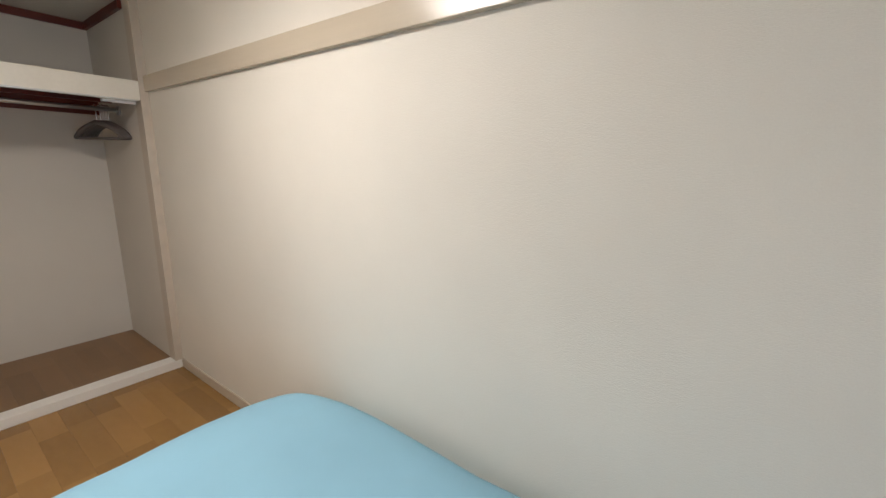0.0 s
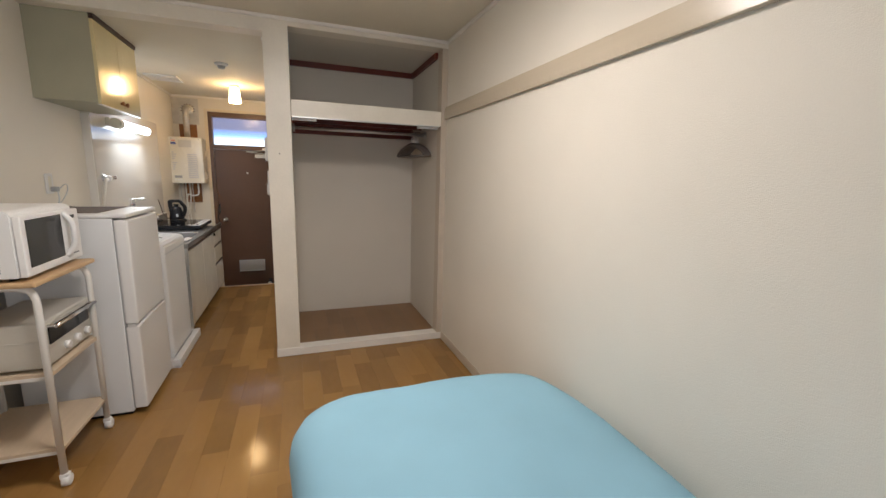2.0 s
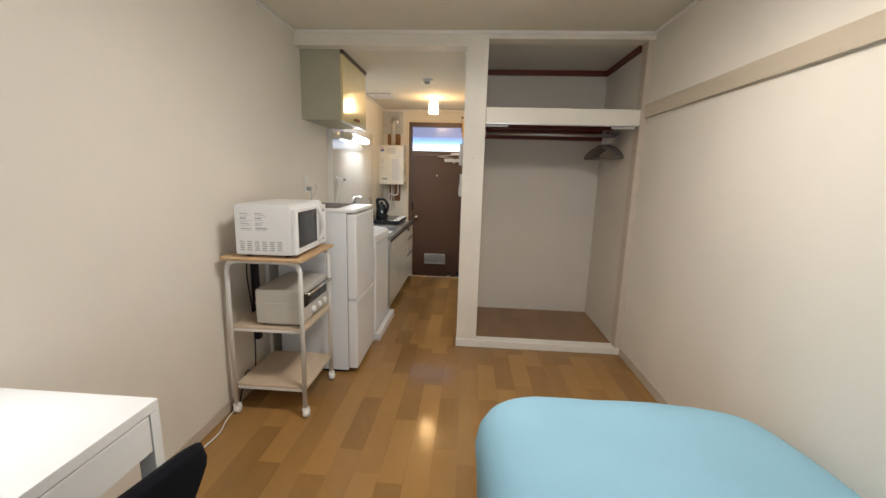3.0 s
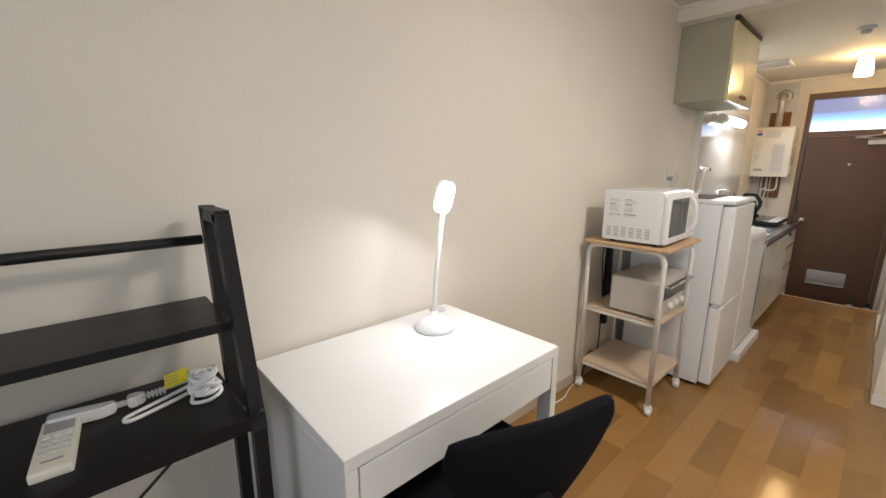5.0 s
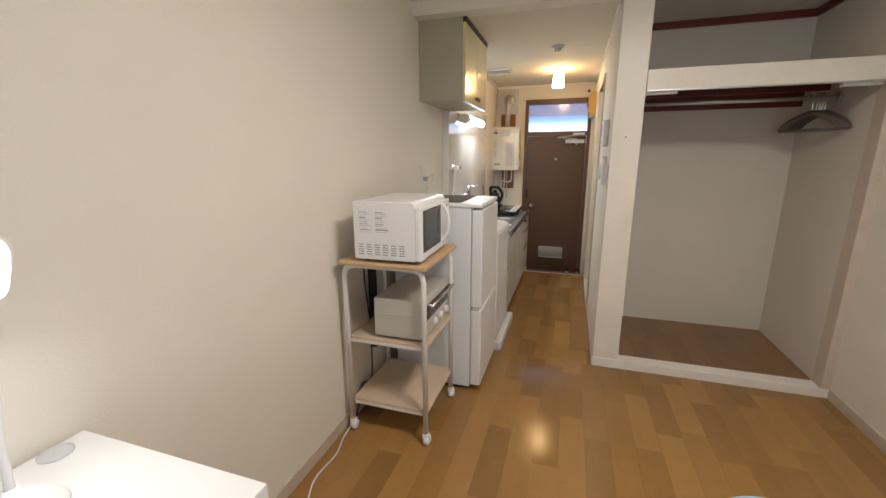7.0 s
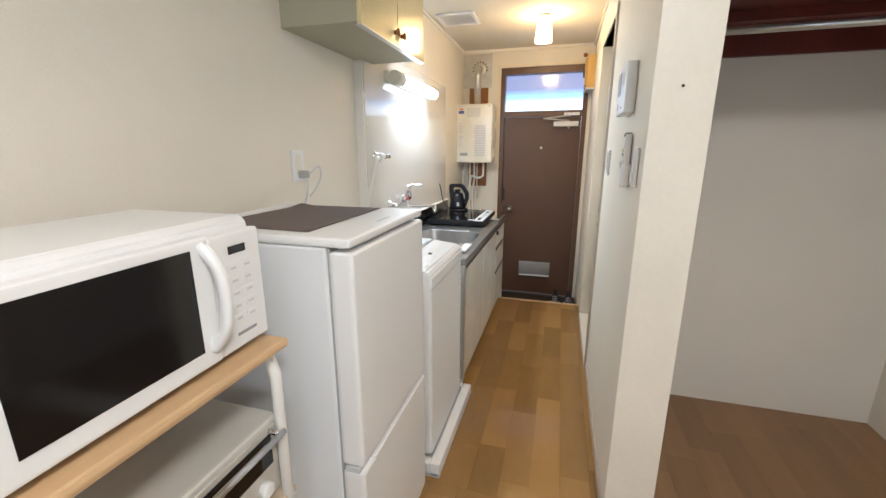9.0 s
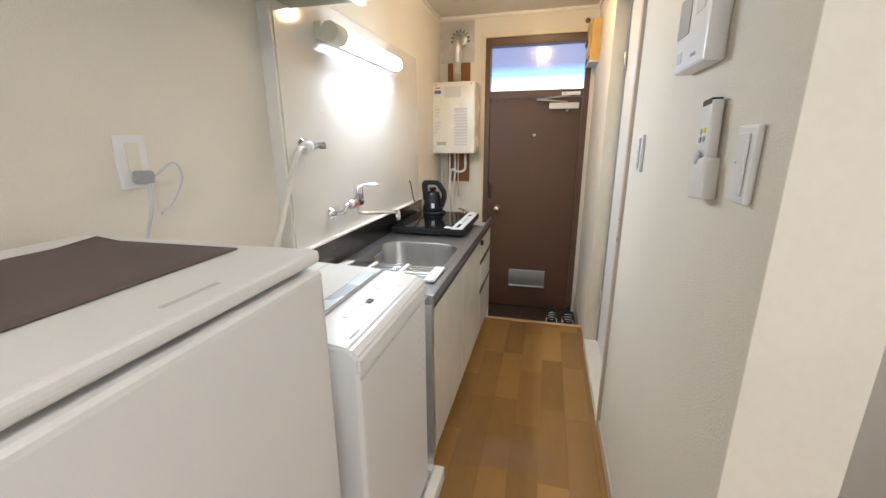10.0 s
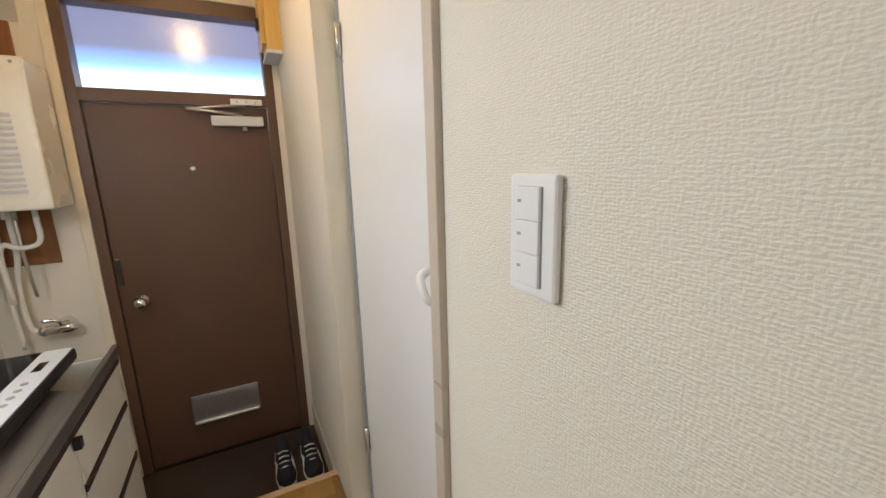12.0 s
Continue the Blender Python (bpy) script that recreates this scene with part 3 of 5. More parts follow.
def duvet():
    """A soft quilt that swells over the mattress and falls over its free sides."""
    x0, x1, y0, y1 = -2.145, -0.03, -0.33, 0.82
    radii = (0.06, 0.32, 0.24, 0.06)      # corners: head-wall, foot-wall, foot-front, head-front
    levels = ((0.02, 0.13), (0.012, 0.22), (0.004, 0.32), (0.0, 0.38), (0.010, 0.432), (0.032, 0.472), (0.065, 0.498), (0.11, 0.513), (0.17, 0.520), (0.24, 0.524), (0.32, 0.526), (0.41, 0.527), (0.50, 0.527))
    bm, rings = bmesh.new(), []
    for inset, z in levels:
        a0, a1, b0, b1 = x0 + inset, x1 - inset, y0 + inset, y1 - inset
        rs = [max(r - inset * 0.5, 0.015) for r in radii]
        cs = ((a1 - rs[0], b1 - rs[0], 0, rs[0]), (a0 + rs[1], b1 - rs[1], 90, rs[1]), (a0 + rs[2], b0 + rs[2], 180, rs[2]), (a1 - rs[3], b0 + rs[3], 270, rs[3]))
        pts = []
        for q in range(4):
            cx2, cy2, g, r = cs[q]
            arc = [Vector((cx2 + r * math.cos(radians(g + 6 * i)), cy2 + r * math.sin(radians(g + 6 * i)), 0)) for i in range(16)]
            nx2, ny2, g2, r2 = cs[(q + 1) % 4]
            nxt = Vector((nx2 + r2 * math.cos(radians(g2)), ny2 + r2 * math.sin(radians(g2)), 0))
            m = 56 if q % 2 == 0 else 30
            pts += arc + [arc[-1].lerp(nxt, i / m) for i in range(1, m)]
        ring = []
        for p in pts:
            q = Vector((p.x * 2.6, p.y * 2.6, z * 3))
            w = noise.noise(q) * 0.016 + noise.noise(q * 2.4) * 0.009 + noise.noise(Vector((q.x * 3 + q.y * 2, q.y * 0.9 - q.x * 0.4, 4.0))) * 0.004
            zz, fold = z, 0.0
            if z > 0.42:
                zz += w * 0.9
                near = max(0.0, 1 - (y1 - p.y) / 0.22)
                zz -= 0.05 * near ** 2
            else:
                s = (p.x + p.y) * 17 + 3 * noise.noise(q * 0.7)
                fold = (0.010 * math.sin(s) + 0.006 * math.sin(2.3 * s + 1)) * min(1, (0.44 - z) / 0.2)
            mid = Vector(((x0 + x1) / 2, (y0 + y1) / 2, 0))
            out = Vector((p.x - mid.x, p.y - mid.y, 0))
            out = Vector((math.copysign(max(abs(out.x) - 0.5, 0), out.x), out.y, 0)).normalized() if out.length else out
            v = p + out * fold
            v.y += 0.115 * min(1.0, (p.x - x0) / 1.1) * (y1 - p.y) / (y1 - y0)
            ring.append(bm.verts.new((v.x, min(v.y, RIGHT - 0.012), zz)))
        rings.append(ring)
    n = len(rings[0])
    for a, b2 in zip(rings, rings[1:]):
        for i in range(n):
            j = (i + 1) % n
            bm.faces.new((a[i], a[j], b2[j], b2[i])).smooth = True
    top = bm.faces.new(rings[-1])
    top.smooth = True
    bm.faces.new(rings[0][::-1])
    bmesh.ops.recalc_face_normals(bm, faces=bm.faces)
    return bm


single("duvet", duvet(), DUVET, "pale blue cotton duvet spread over the bed", "duvet")

# ---- desk ----
DX0, DX1, DY0, DY1, DZ = -1.523, -0.815, -1.63, -1.13, 0.75
k = thing("desk", (-1.18, -1.386, 0), "white desk with one wide drawer, against the wall", "desk")
part("top", B(DX0, DX1, DY0, DY1, DZ - 0.028, DZ, bev=0.002), DESKM, k)
part("side_panel", B(DX1 - 0.028, DX1 - 0.0005, DY0, DY1, 0, DZ - 0.0285, bev=0.001), DESKM, k)
for y in (DY0, DY1 - 0.045):
    part("leg", B(DX0, DX0 + 0.028, y, y + 0.045, 0, DZ - 0.0285, bev=0.001), DESKM, k)
part("side_rail", B(DX0 + 0.002, DX0 + 0.024, DY0 + 0.045, DY1 - 0.045, 0.60, DZ - 0.029), DESKM, k)
part("foot_rail", B(DX0 + 0.002, DX0 + 0.024, DY0 + 0.045, DY1 - 0.045, 0.0, 0.05), DESKM, k)
dr = part("drawer", B(DX0 + 0.032, DX1 - 0.032, DY1 - 0.02, DY1 - 0.001, 0.622, DZ - 0.032, bev=0.0015), DESKM, k)
part("drawer_box", B(DX0 + 0.04, DX1 - 0.04, DY0 + 0.06, DY1 - 0.021, 0.632, 0.71), DESKM, k)
part("back_panel", B(DX0 + 0.03, DX1 - 0.03, DY0 + 0.004, DY0 + 0.02, 0.35, DZ - 0.029), DESKM, k)
part("grommet", lathe([(0.03, 0.0), (0.03, 0.003), (0.022, 0.004)], (-1.455, -1.60, DZ), 20), LGREY, k)

# desk lamp
lx, ly = -1.335, -1.478
l = thing("desk_lamp", (lx, ly, DZ), "white bendable desk lamp, switched on, on the desk", "lamp")
part("base", lathe([(0.064, 0.0), (0.066, 0.006), (0.062, 0.014), (0.050, 0.028), (0.034, 0.040), (0.014, 0.048), (0.010, 0.06)], (lx, ly, DZ), 32), WHITE, l)
part("base_ring", lathe([(0.0655, 0.0), (0.068, 0.003), (0.0665, 0.006)], (lx, ly, DZ), 32), LGREY, l)
part("stem", T(smooth_run([(lx, ly, DZ + 0.05), (lx - 0.006, ly, 0.92), (lx - 0.024, ly, 1.05), (lx - 0.034, ly + 0.001, 1.13)]), 0.0072, 12), WHITE, l)
nrm = Vector((0.62, 0.76, -0.18)).normalized()
up = (Vector((-0.22, 0.10, 1.0)) - nrm * Vector((-0.22, 0.10, 1.0)).dot(nrm)).normalized()
sd = up.cross(nrm)
hc = Vector((lx - 0.038, ly + 0.003, 1.176))


def head(w, h, d0, d1, n=28):
    bm, rings = bmesh.new(), []
    for d in (d0, d1):
        ring = []
        for i in range(n):
            a = 2 * math.pi * i / n
            cu, cv = math.cos(a), math.sin(a)
            ring.append(bm.verts.new(hc + sd * (w * math.copysign(abs(cu) ** 0.55, cu)) + up * (h * math.copysign(abs(cv) ** 0.6, cv)) + nrm * d))
        rings.append(ring)
    for i in range(n):
        bm.faces.new((rings[0][i], rings[0][(i + 1) % n], rings[1][(i + 1) % n], rings[1][i]))
    bm.faces.new(rings[0][::-1]), bm.faces.new(rings[1])
    bmesh.ops.recalc_face_normals(bm, faces=bm.faces)
    return bm


part("head", head(0.029, 0.053, -0.014, 0.0), WHITE, l)
part("led_panel", head(0.0265, 0.050, 0.0005, 0.003), LEDGLOW, l, "glowing white light panel")

# ---- office chair ----
c = thing("office_chair", (-1.22, -1.10, 0), "black office chair with a curved mesh back, tucked at the desk", "chair")


def backrest():
    """A wide top that narrows to the stem, gently hollow towards the sitter."""
    bm, nu, nv, grid = bmesh.new(), 24, 16, []
    along, out = Vector((-0.956, 0.294, 0)), Vector((0.294, 0.956, 0))
    for i in range(nu + 1):
        row = []
        for j in range(nv + 1):
            u, v = i / nu * 2 - 1, j / nv
            wide = 0.09 + 0.135 * (v ** 0.8) - 0.03 * max(0, v - 0.85) / 0.15
            z = 0.50 + v * 0.30 - 0.022 * abs(u) ** 4 * v
            p = Vector((-1.155, -0.972, z)) + along * (u * wide) + out * (0.035 * (1 - u * u) - 0.04 * (1 - v) ** 2 + 0.015 * v)
            row.append(bm.verts.new(p))
        grid.append(row)
    for i in range(nu):
        for j in range(nv):
            bm.faces.new((grid[i][j], grid[i + 1][j], grid[i + 1][j + 1], grid[i][j + 1])).smooth = True
    bmesh.ops.recalc_face_normals(bm, faces=bm.faces)
    bmesh.ops.solidify(bm, geom=bm.faces[:], thickness=0.022)
    bmesh.ops.bevel(bm, geom=[e for e in bm.edges if e.calc_face_angle(0) > 1.0], offset=0.006, segments=2, affect="EDGES")
    return bm


part("backrest", backrest(), FABRIC, c, "curved black mesh back")
part("back_arm", T(smooth_run([(-1.14, -0.915, 0.62), (-1.16, -0.92, 0.50), (-1.20, -0.95, 0.42), (-1.215, -1.06, 0.395)]), 0.018), BLACK, c)
part("seat", B(-1.44, -0.99, -1.40, -1.0, 0.42, 0.485, bev=0.028, seg=3), FABRIC, c)
part("column", lathe([(0.026, 0.09), (0.026, 0.25), (0.016, 0.25), (0.016, 0.42)], (-1.215, -1.11, 0), 16), BLACK, c)
for q in range(5):
    a = 2 * math.pi * q / 5 + 0.3
    ex, ey = -1.215 + 0.25 * math.cos(a), -1.11 + 0.25 * math.sin(a)
    lg = part("leg", T([(-1.215, -1.11, 0.11), (ex, ey, 0.065)], [0.024, 0.015]), BLACK, c)
    part("caster", lathe([(0.016, -0.018), (0.024, -0.014), (0.024, 0.014), (0.016, 0.018)], (ex, ey, 0.024), 14, "y"), BLACK, lg)
    part("stem", T([(ex, ey, 0.03), (ex, ey, 0.065)], 0.006), GREY, lg)

# ---- waste bin under the desk ----
w = thing("waste_bin", (-1.42, -1.30, 0), "translucent white plastic waste bin under the desk", "bin")
part("bucket", lathe([(0.085, 0.0), (0.09, 0.005), (0.115, 0.29), (0.12, 0.295), (0.12, 0.30), (0.110, 0.298), (0.085, 0.01)], (-1.42, -1.30, 0), 28), TRANSLUCENT, w)

# ---- black shelf rack ----
r = thing("shelf_rack", (-0.3, -1.48, 0), "black metal rack with dark laminate shelves, against the wall", "shelf")
for x in (-0.750, 0.102):
    fr = part("side_frame", prism([(-1.445, 1.173), (-1.475, 1.173), (-1.36, 0.746), (-1.33, 0.746)], x, x + 0.028, "x"), BLACKMETAL, r)
    part("back_upright", prism([(-1.56, 1.183), (-1.59, 1.183), (-1.52, 0.746), (-1.49, 0.746)], x, x + 0.028, "x"), BLACKMETAL, fr)
    part("top_bar", B(x, x + 0.028, -1.575, -1.447, 1.153, 1.182, bev=0.002), BLACKMETAL, fr)
    for y in (-1.358, -1.515):
        part("lower_post", B(x, x + 0.026, y, y + 0.028, 0, 0.746, bev=0.002), BLACKMETAL, fr)
    part("bolt", lathe([(0.009, 0), (0.007, 0.005)], (x + 0.012, -1.329, 0.783), 10, "y"), BLACK, fr)
part("rail", T([(-0.718, -1.57, 1.108), (0.112, -1.57, 1.108)], 0.011, 12), BLACKMETAL, r)
part("shelf_board", B(-0.722, 0.100, -1.625, -1.408, 0.940, 0.960, bev=0.002), BLACKWOOD, r)
part("shelf_board", B(-0.722, 0.100, -1.625, -1.335, 0.746, 0.778, bev=0.002), BLACKWOOD, r)
part("shelf_board", B(-0.722, 0.100, -1.625, -1.335, 0.32, 0.35, bev=0.002), BLACKWOOD, r)
part("brace", T([(-0.713, -1.605, 0.66), (0.0, -1.605, 0.06)], 0.004, 8), BLACKMETAL, r)
part("brace", T([(0.102, -1.60, 0.66), (-0.60, -1.60, 0.06)], 0.004, 8), BLACKMETAL, r)


def remote(name, base, rz, label):
    q = thing(name, base, label, "remote")
    x, y, z = base
    part("body", B(x - 0.028, x + 0.028, y - 0.085, y + 0.085, z, z + 0.018, bev=0.005), IVORY, q)
    part("screen", B(x - 0.021, x + 0.021, y - 0.078, y - 0.035, z + 0.018, z + 0.0187), GREY, q)
    part("logo", B(x - 0.014, x + 0.014, y + 0.055, y + 0.060, z + 0.018, z + 0.0185), INK, q)
    for i in range(3):
        for j in range(4):
            part("button", B(x - 0.02 + i * 0.015, x - 0.01 + i * 0.015, y - 0.025 + j * 0.017, y - 0.018 + j * 0.017, z + 0.018, z + 0.0195, bev=0.0006), LGREY if j else WHITE, q)
    q.rotation_euler[2] = rz
    return q


SH = 0.778
remote("remote_control", (-0.439, -1.461, SH), radians(-4), "ivory air-conditioner remote lying on the black shelf")
s = thing("power_strip", (-0.53, -1.54, SH), "white extension lead coiled on the black shelf", "power strip")
part("strip", prism([(-0.425, -1.567), (-0.505, -1.549), (-0.525, -1.545), (-0.525, -1.528), (-0.503, -1.520), (-0.422, -1.535)], SH + 0.001, SH + 0.024, "z", bev=0.003), WHITE, s)
part("strap", prism([(-0.523, -1.543), (-0.546, -1.541), (-0.546, -1.533), (-0.523, -1.531)], SH + 0.008, SH + 0.018, "z", bev=0.001), LGREY, s)
part("plug", prism([(-0.543, -1.550), (-0.556, -1.552), (-0.574, -1.545), (-0.574, -1.533), (-0.556, -1.522), (-0.543, -1.524)], SH + 0.002, SH + 0.024, "z", bev=0.003), WHITE, s)
for q in range(5):
    part("grip_rib", lathe([(0.0075, -0.002), (0.0085, 0.0), (0.0075, 0.002)], (-0.579 - q * 0.007, -1.540, SH + 0.013), 12, "x"), WHITE, s)
part("cord", T(smooth_run([(-0.575, -1.540, SH + 0.013), (-0.62, -1.545, SH + 0.014), (-0.66, -1.535, SH + 0.022), (-0.68, -1.51, SH + 0.03)]), 0.0045, 8), WHITE, s)
part("cord_loop", T(smooth_run([(-0.66, -1.515, SH + 0.02), (-0.60, -1.510, SH + 0.008), (-0.548, -1.492, SH + 0.006), (-0.533, -1.480, SH + 0.006), (-0.543, -1.468, SH + 0.006), (-0.60, -1.487, SH + 0.006), (-0.65, -1.50, SH + 0.010)]), 0.0042, 8), WHITE, s)
coil = []
for q in range(130):
    a, g = q * 0.55, 0.75 + 0.25 * math.sin(q * 0.13)
    coil.append((-0.675 + 0.027 * math.cos(a) * g + 0.004 * math.sin(q * 0.21), -1.488 + 0.024 * math.sin(a) * g, SH + 0.031 + 0.021 * math.sin(a * 0.5 + q * 0.05)))
part("coil", T(coil, 0.0046, 7), WHITE, s)
part("coil_tail", T(smooth_run([(-0.65, -1.475, SH + 0.015), (-0.645, -1.457, SH + 0.006), (-0.675, -1.448, SH + 0.005), (-0.70, -1.465, SH + 0.008), (-0.70, -1.485, SH + 0.018)]), 0.0042, 8), WHITE, s)
tg = part("tag", prism([(-0.607, SH + 0.020), (-0.650, SH + 0.026), (-0.652, SH + 0.058), (-0.609, SH + 0.052)], -1.528, -1.5265, "y"), YELLOW, s, "yellow paper tag")
for q in range(3):
    part("tag_print", prism([(-0.612, SH + 0.030 + q * 0.007), (-0.632, SH + 0.033 + q * 0.007), (-0.632, SH + 0.0345 + q * 0.007), (-0.612, SH + 0.0315 + q * 0.007)], -1.5264, -1.5259, "y"), INK, tg)

# ---- trolley with microwave and toaster oven ----
c = thing("kitchen_trolley", (-2.79, -1.40, 0), "white tube trolley with beech shelves, on casters", "trolley")
part("top_board", B(-3.006, -2.525, -1.605, -1.182, 0.872, 0.892, bev=0.008), LIGHTWOOD, c)
for x in (-2.575, -2.985):
    part("tube_frame", T([(x, -1.60, 0.055), (x, -1.60, 0.80)] + smooth_run([(x, -1.60, 0.81), (x, -1.585, 0.848), (x, -1.545, 0.863)], 5) + smooth_run([(x, -1.265, 0.863), (x, -1.225, 0.848), (x, -1.21, 0.81)], 5) + [(x, -1.21, 0.80), (x, -1.21, 0.055)], 0.0125, 12), WHITETUBE, c)
for z, a in ((0.485, PALEWOOD), (0.150, PALEWOOD)):
    sb = part("shelf_board", B(-3.008, -2.588, -1.60, -1.205, z, z + 0.018, bev=0.003), a, c)
    for x in (-3.008, -2.600):
        part("shelf_rail", B(x - 0.001, x + 0.013, -1.60, -1.208, z - 0.012, z + 0.004, bev=0.002), WHITETUBE, sb)
for x in (-2.575, -2.985):
    for y in (-1.60, -1.21):
        w = part("caster", lathe([(0.014, -0.016), (0.024, -0.012), (0.025, 0.0), (0.024, 0.012), (0.014, 0.016)], (x, y + 0.006, 0.025), 18, "y"), WHITE, c)
        part("fork", B(x - 0.014, x + 0.014, y - 0.014, y + 0.018, 0.034, 0.058, bev=0.005), WHITE, w)
# microwave
mx0, mx1, my0, my1, mz0, mz1 = -2.99, -2.54, -1.524, -1.239, 0.906, 1.157
m = thing("microwave", (-2.77, -1.38, 0.892), "white microwave oven with a dark door, on the trolley", "microwave")
part("body", prism([(my0, mz0), (my1, mz0), (my1 + 0.0005, mz1 - 0.022), (my1 - 0.002, mz1 - 0.010), (my1 - 0.018, mz1), (my0, mz1)], mx0, mx1, "x", bev=0.004), WHITE, m)
for x in (mx0 + 0.05, mx1 - 0.05):
    for y in (my0 + 0.04, my1 - 0.04):
        part("foot", lathe([(0.014, 0), (0.014, 0.016)], (x, y, 0.892), 12), BLACK, m)
dm = part("door", B(mx0 + 0.125, mx1 - 0.001, my1 + 0.001, my1 + 0.026, mz0 + 0.002, mz1 - 0.018, bev=0.007, seg=3), WHITE, m)
part("door_window", B(mx0 + 0.165, mx1 - 0.028, my1 + 0.0262, my1 + 0.0275, mz0 + 0.035, mz1 - 0.035, bev=0.0004), BLACKGLASS, dm, "dark door glass")
part("handle", T(smooth_run([(mx0 + 0.14, my1 + 0.022, mz0 + 0.03), (mx0 + 0.137, my1 + 0.05, mz0 + 0.07), (mx0 + 0.135, my1 + 0.056, 1.03), (mx0 + 0.137, my1 + 0.05, mz1 - 0.07), (mx0 + 0.14, my1 + 0.022, mz1 - 0.03)]), 0.011, 12), WHITE, dm)
cp = part("control_panel", B(mx0, mx0 + 0.124, my1 + 0.001, my1 + 0.024, mz0 + 0.002, mz1 - 0.022, bev=0.007, seg=3), WHITE, m)
fy = my1 + 0.0243
part("display", B(mx0 + 0.042, mx0 + 0.084, fy, fy + 0.001, mz1 - 0.062, mz1 - 0.047), BLACKGLASS, cp, "dark display")
for i in range(2):
    for j in range(5):
        q = B(mx0 + 0.030 + i * 0.034, mx0 + 0.056 + i * 0.034, fy, fy + 0.0016, mz1 - 0.096 - j * 0.025, mz1 - 0.081 - j * 0.025, bev=0.0007)
        bt = part("button", q, WHITE, cp)
        part("button_mark", B(mx0 + 0.036 + i * 0.034, mx0 + 0.050 + i * 0.034, fy + 0.0016, fy + 0.002, mz1 - 0.0905 - j * 0.025, mz1 - 0.0865 - j * 0.025), INKL, cp)
part("logo", B(mx0 + 0.035, mx0 + 0.085, fy, fy + 0.0006, mz0 + 0.028, mz0 + 0.034), INK, cp)
for i in range(6):
    for j in range(5):
        y, z = my0 + 0.022 + i * 0.038, mz0 + 0.022 + j * 0.0105
        part("vent_slot", B(mx1, mx1 + 0.0008, y, y + 0.024, z, z + 0.004), INK, m)
random.seed(4)
for col, y0 in ((0, my0 + 0.03), (1, my0 + 0.105)):
    for j in range(11):
        z = mz1 - 0.045 - j * 0.0085
        part("label_line", B(mx1, mx1 + 0.0006, y0, y0 + random.uniform(0.03, 0.062), z, z + random.choice((0.0025, 0.003, 0.005))), INKL if j % 3 else INK, m)
m.rotation_euler[2] = radians(1.5)
# toaster oven
o = thing("toaster_oven", (-2.80, -1.34, 0.503), "beige metal toaster oven on the trolley's middle shelf", "toaster oven")
ox0, ox1, oy0, oy1, oz0, oz1 = -3.0, -2.605, -1.475, -1.225, 0.515, 0.705
part("body", B(ox0, ox1, oy0, oy1, oz0, oz1, bev=0.012, seg=3), OVENM, o)
part("trim", B(ox0 + 0.001, ox1 + 0.002, oy0 + 0.002, oy1 + 0.003, oz0 + 0.112, oz0 + 0.117), OVENM, o)
for x in (ox0 + 0.04, ox1 - 0.04):
    for y in (oy0 + 0.03, oy1 - 0.03):
        part("foot", lathe([(0.012, 0), (0.012, 0.014)], (x, y, 0.503), 10), BLACK, o)
part("door_glass", B(ox0 + 0.04, ox1 - 0.03, oy1, oy1 + 0.008, oz0 + 0.09, oz1 - 0.028, bev=0.003), BLACKGLASS, o, "dark oven glass")
part("door_frame", B(ox0 + 0.02, ox1 - 0.015, oy1, oy1 + 0.004, oz0 + 0.075, oz1 - 0.015, bev=0.001), OVENM, o)
part("handle", T([(ox0 + 0.03, oy1 + 0.035, oz1 - 0.022), (ox1 - 0.025, oy1 + 0.035, oz1 - 0.022)], 0.007), CHROME, o)
for x in (ox0 + 0.04, ox1 - 0.035):
    part("handle_post", T([(x, oy1, oz1 - 0.022), (x, oy1 + 0.035, oz1 - 0.022)], 0.006), CHROME, o)
for i in range(3):
    part("knob", lathe([(0.018, 0.0), (0.017, 0.014), (0.013, 0.017)], (ox0 + 0.07 + i * 0.085, oy1, oz0 + 0.042), 16, "y"), WHITE, o)
for i in range(4):
    part("panel_line", B(ox1, ox1 + 0.0008, oy0 + 0.05, oy1 - 0.05, oz0 + 0.02 + i * 0.006, oz0 + 0.022 + i * 0.006), OVENM, o)
single("cable_bundle", T(smooth_run([(-2.80, -1.615, 0.90), (-2.80, -1.625, 0.72), (-2.83, -1.62, 0.45), (-2.80, -1.61, 0.15), (-2.70, -1.61, 0.17), (-2.60, -1.60, 0.03)]), 0.004, 8), BLACK, "dark appliance cable behind the trolley", "cable")
single("floor_cord", T(smooth_run([(-2.66, -1.625, 0.006), (-2.50, -1.61, 0.006), (-2.38, -1.58, 0.006), (-2.22, -1.585, 0.006), (-2.05, -1.52, 0.006), (-1.85, -1.50, 0.006), (-1.70, -1.50, 0.006), (-1.55, -1.58, 0.006), (-1.2, -1.61, 0.006)]), 0.0035, 8), CORD, "white cord lying along the skirting", "cable")
# dark duct seen behind the trolley
single("wall_plug", B(-2.91, -2.87, LEFT, LEFT + 0.035, 0.30, 0.80, bev=0.006), BLACK, "black cable cover standing at the wall behind the trolley", "cable cover")

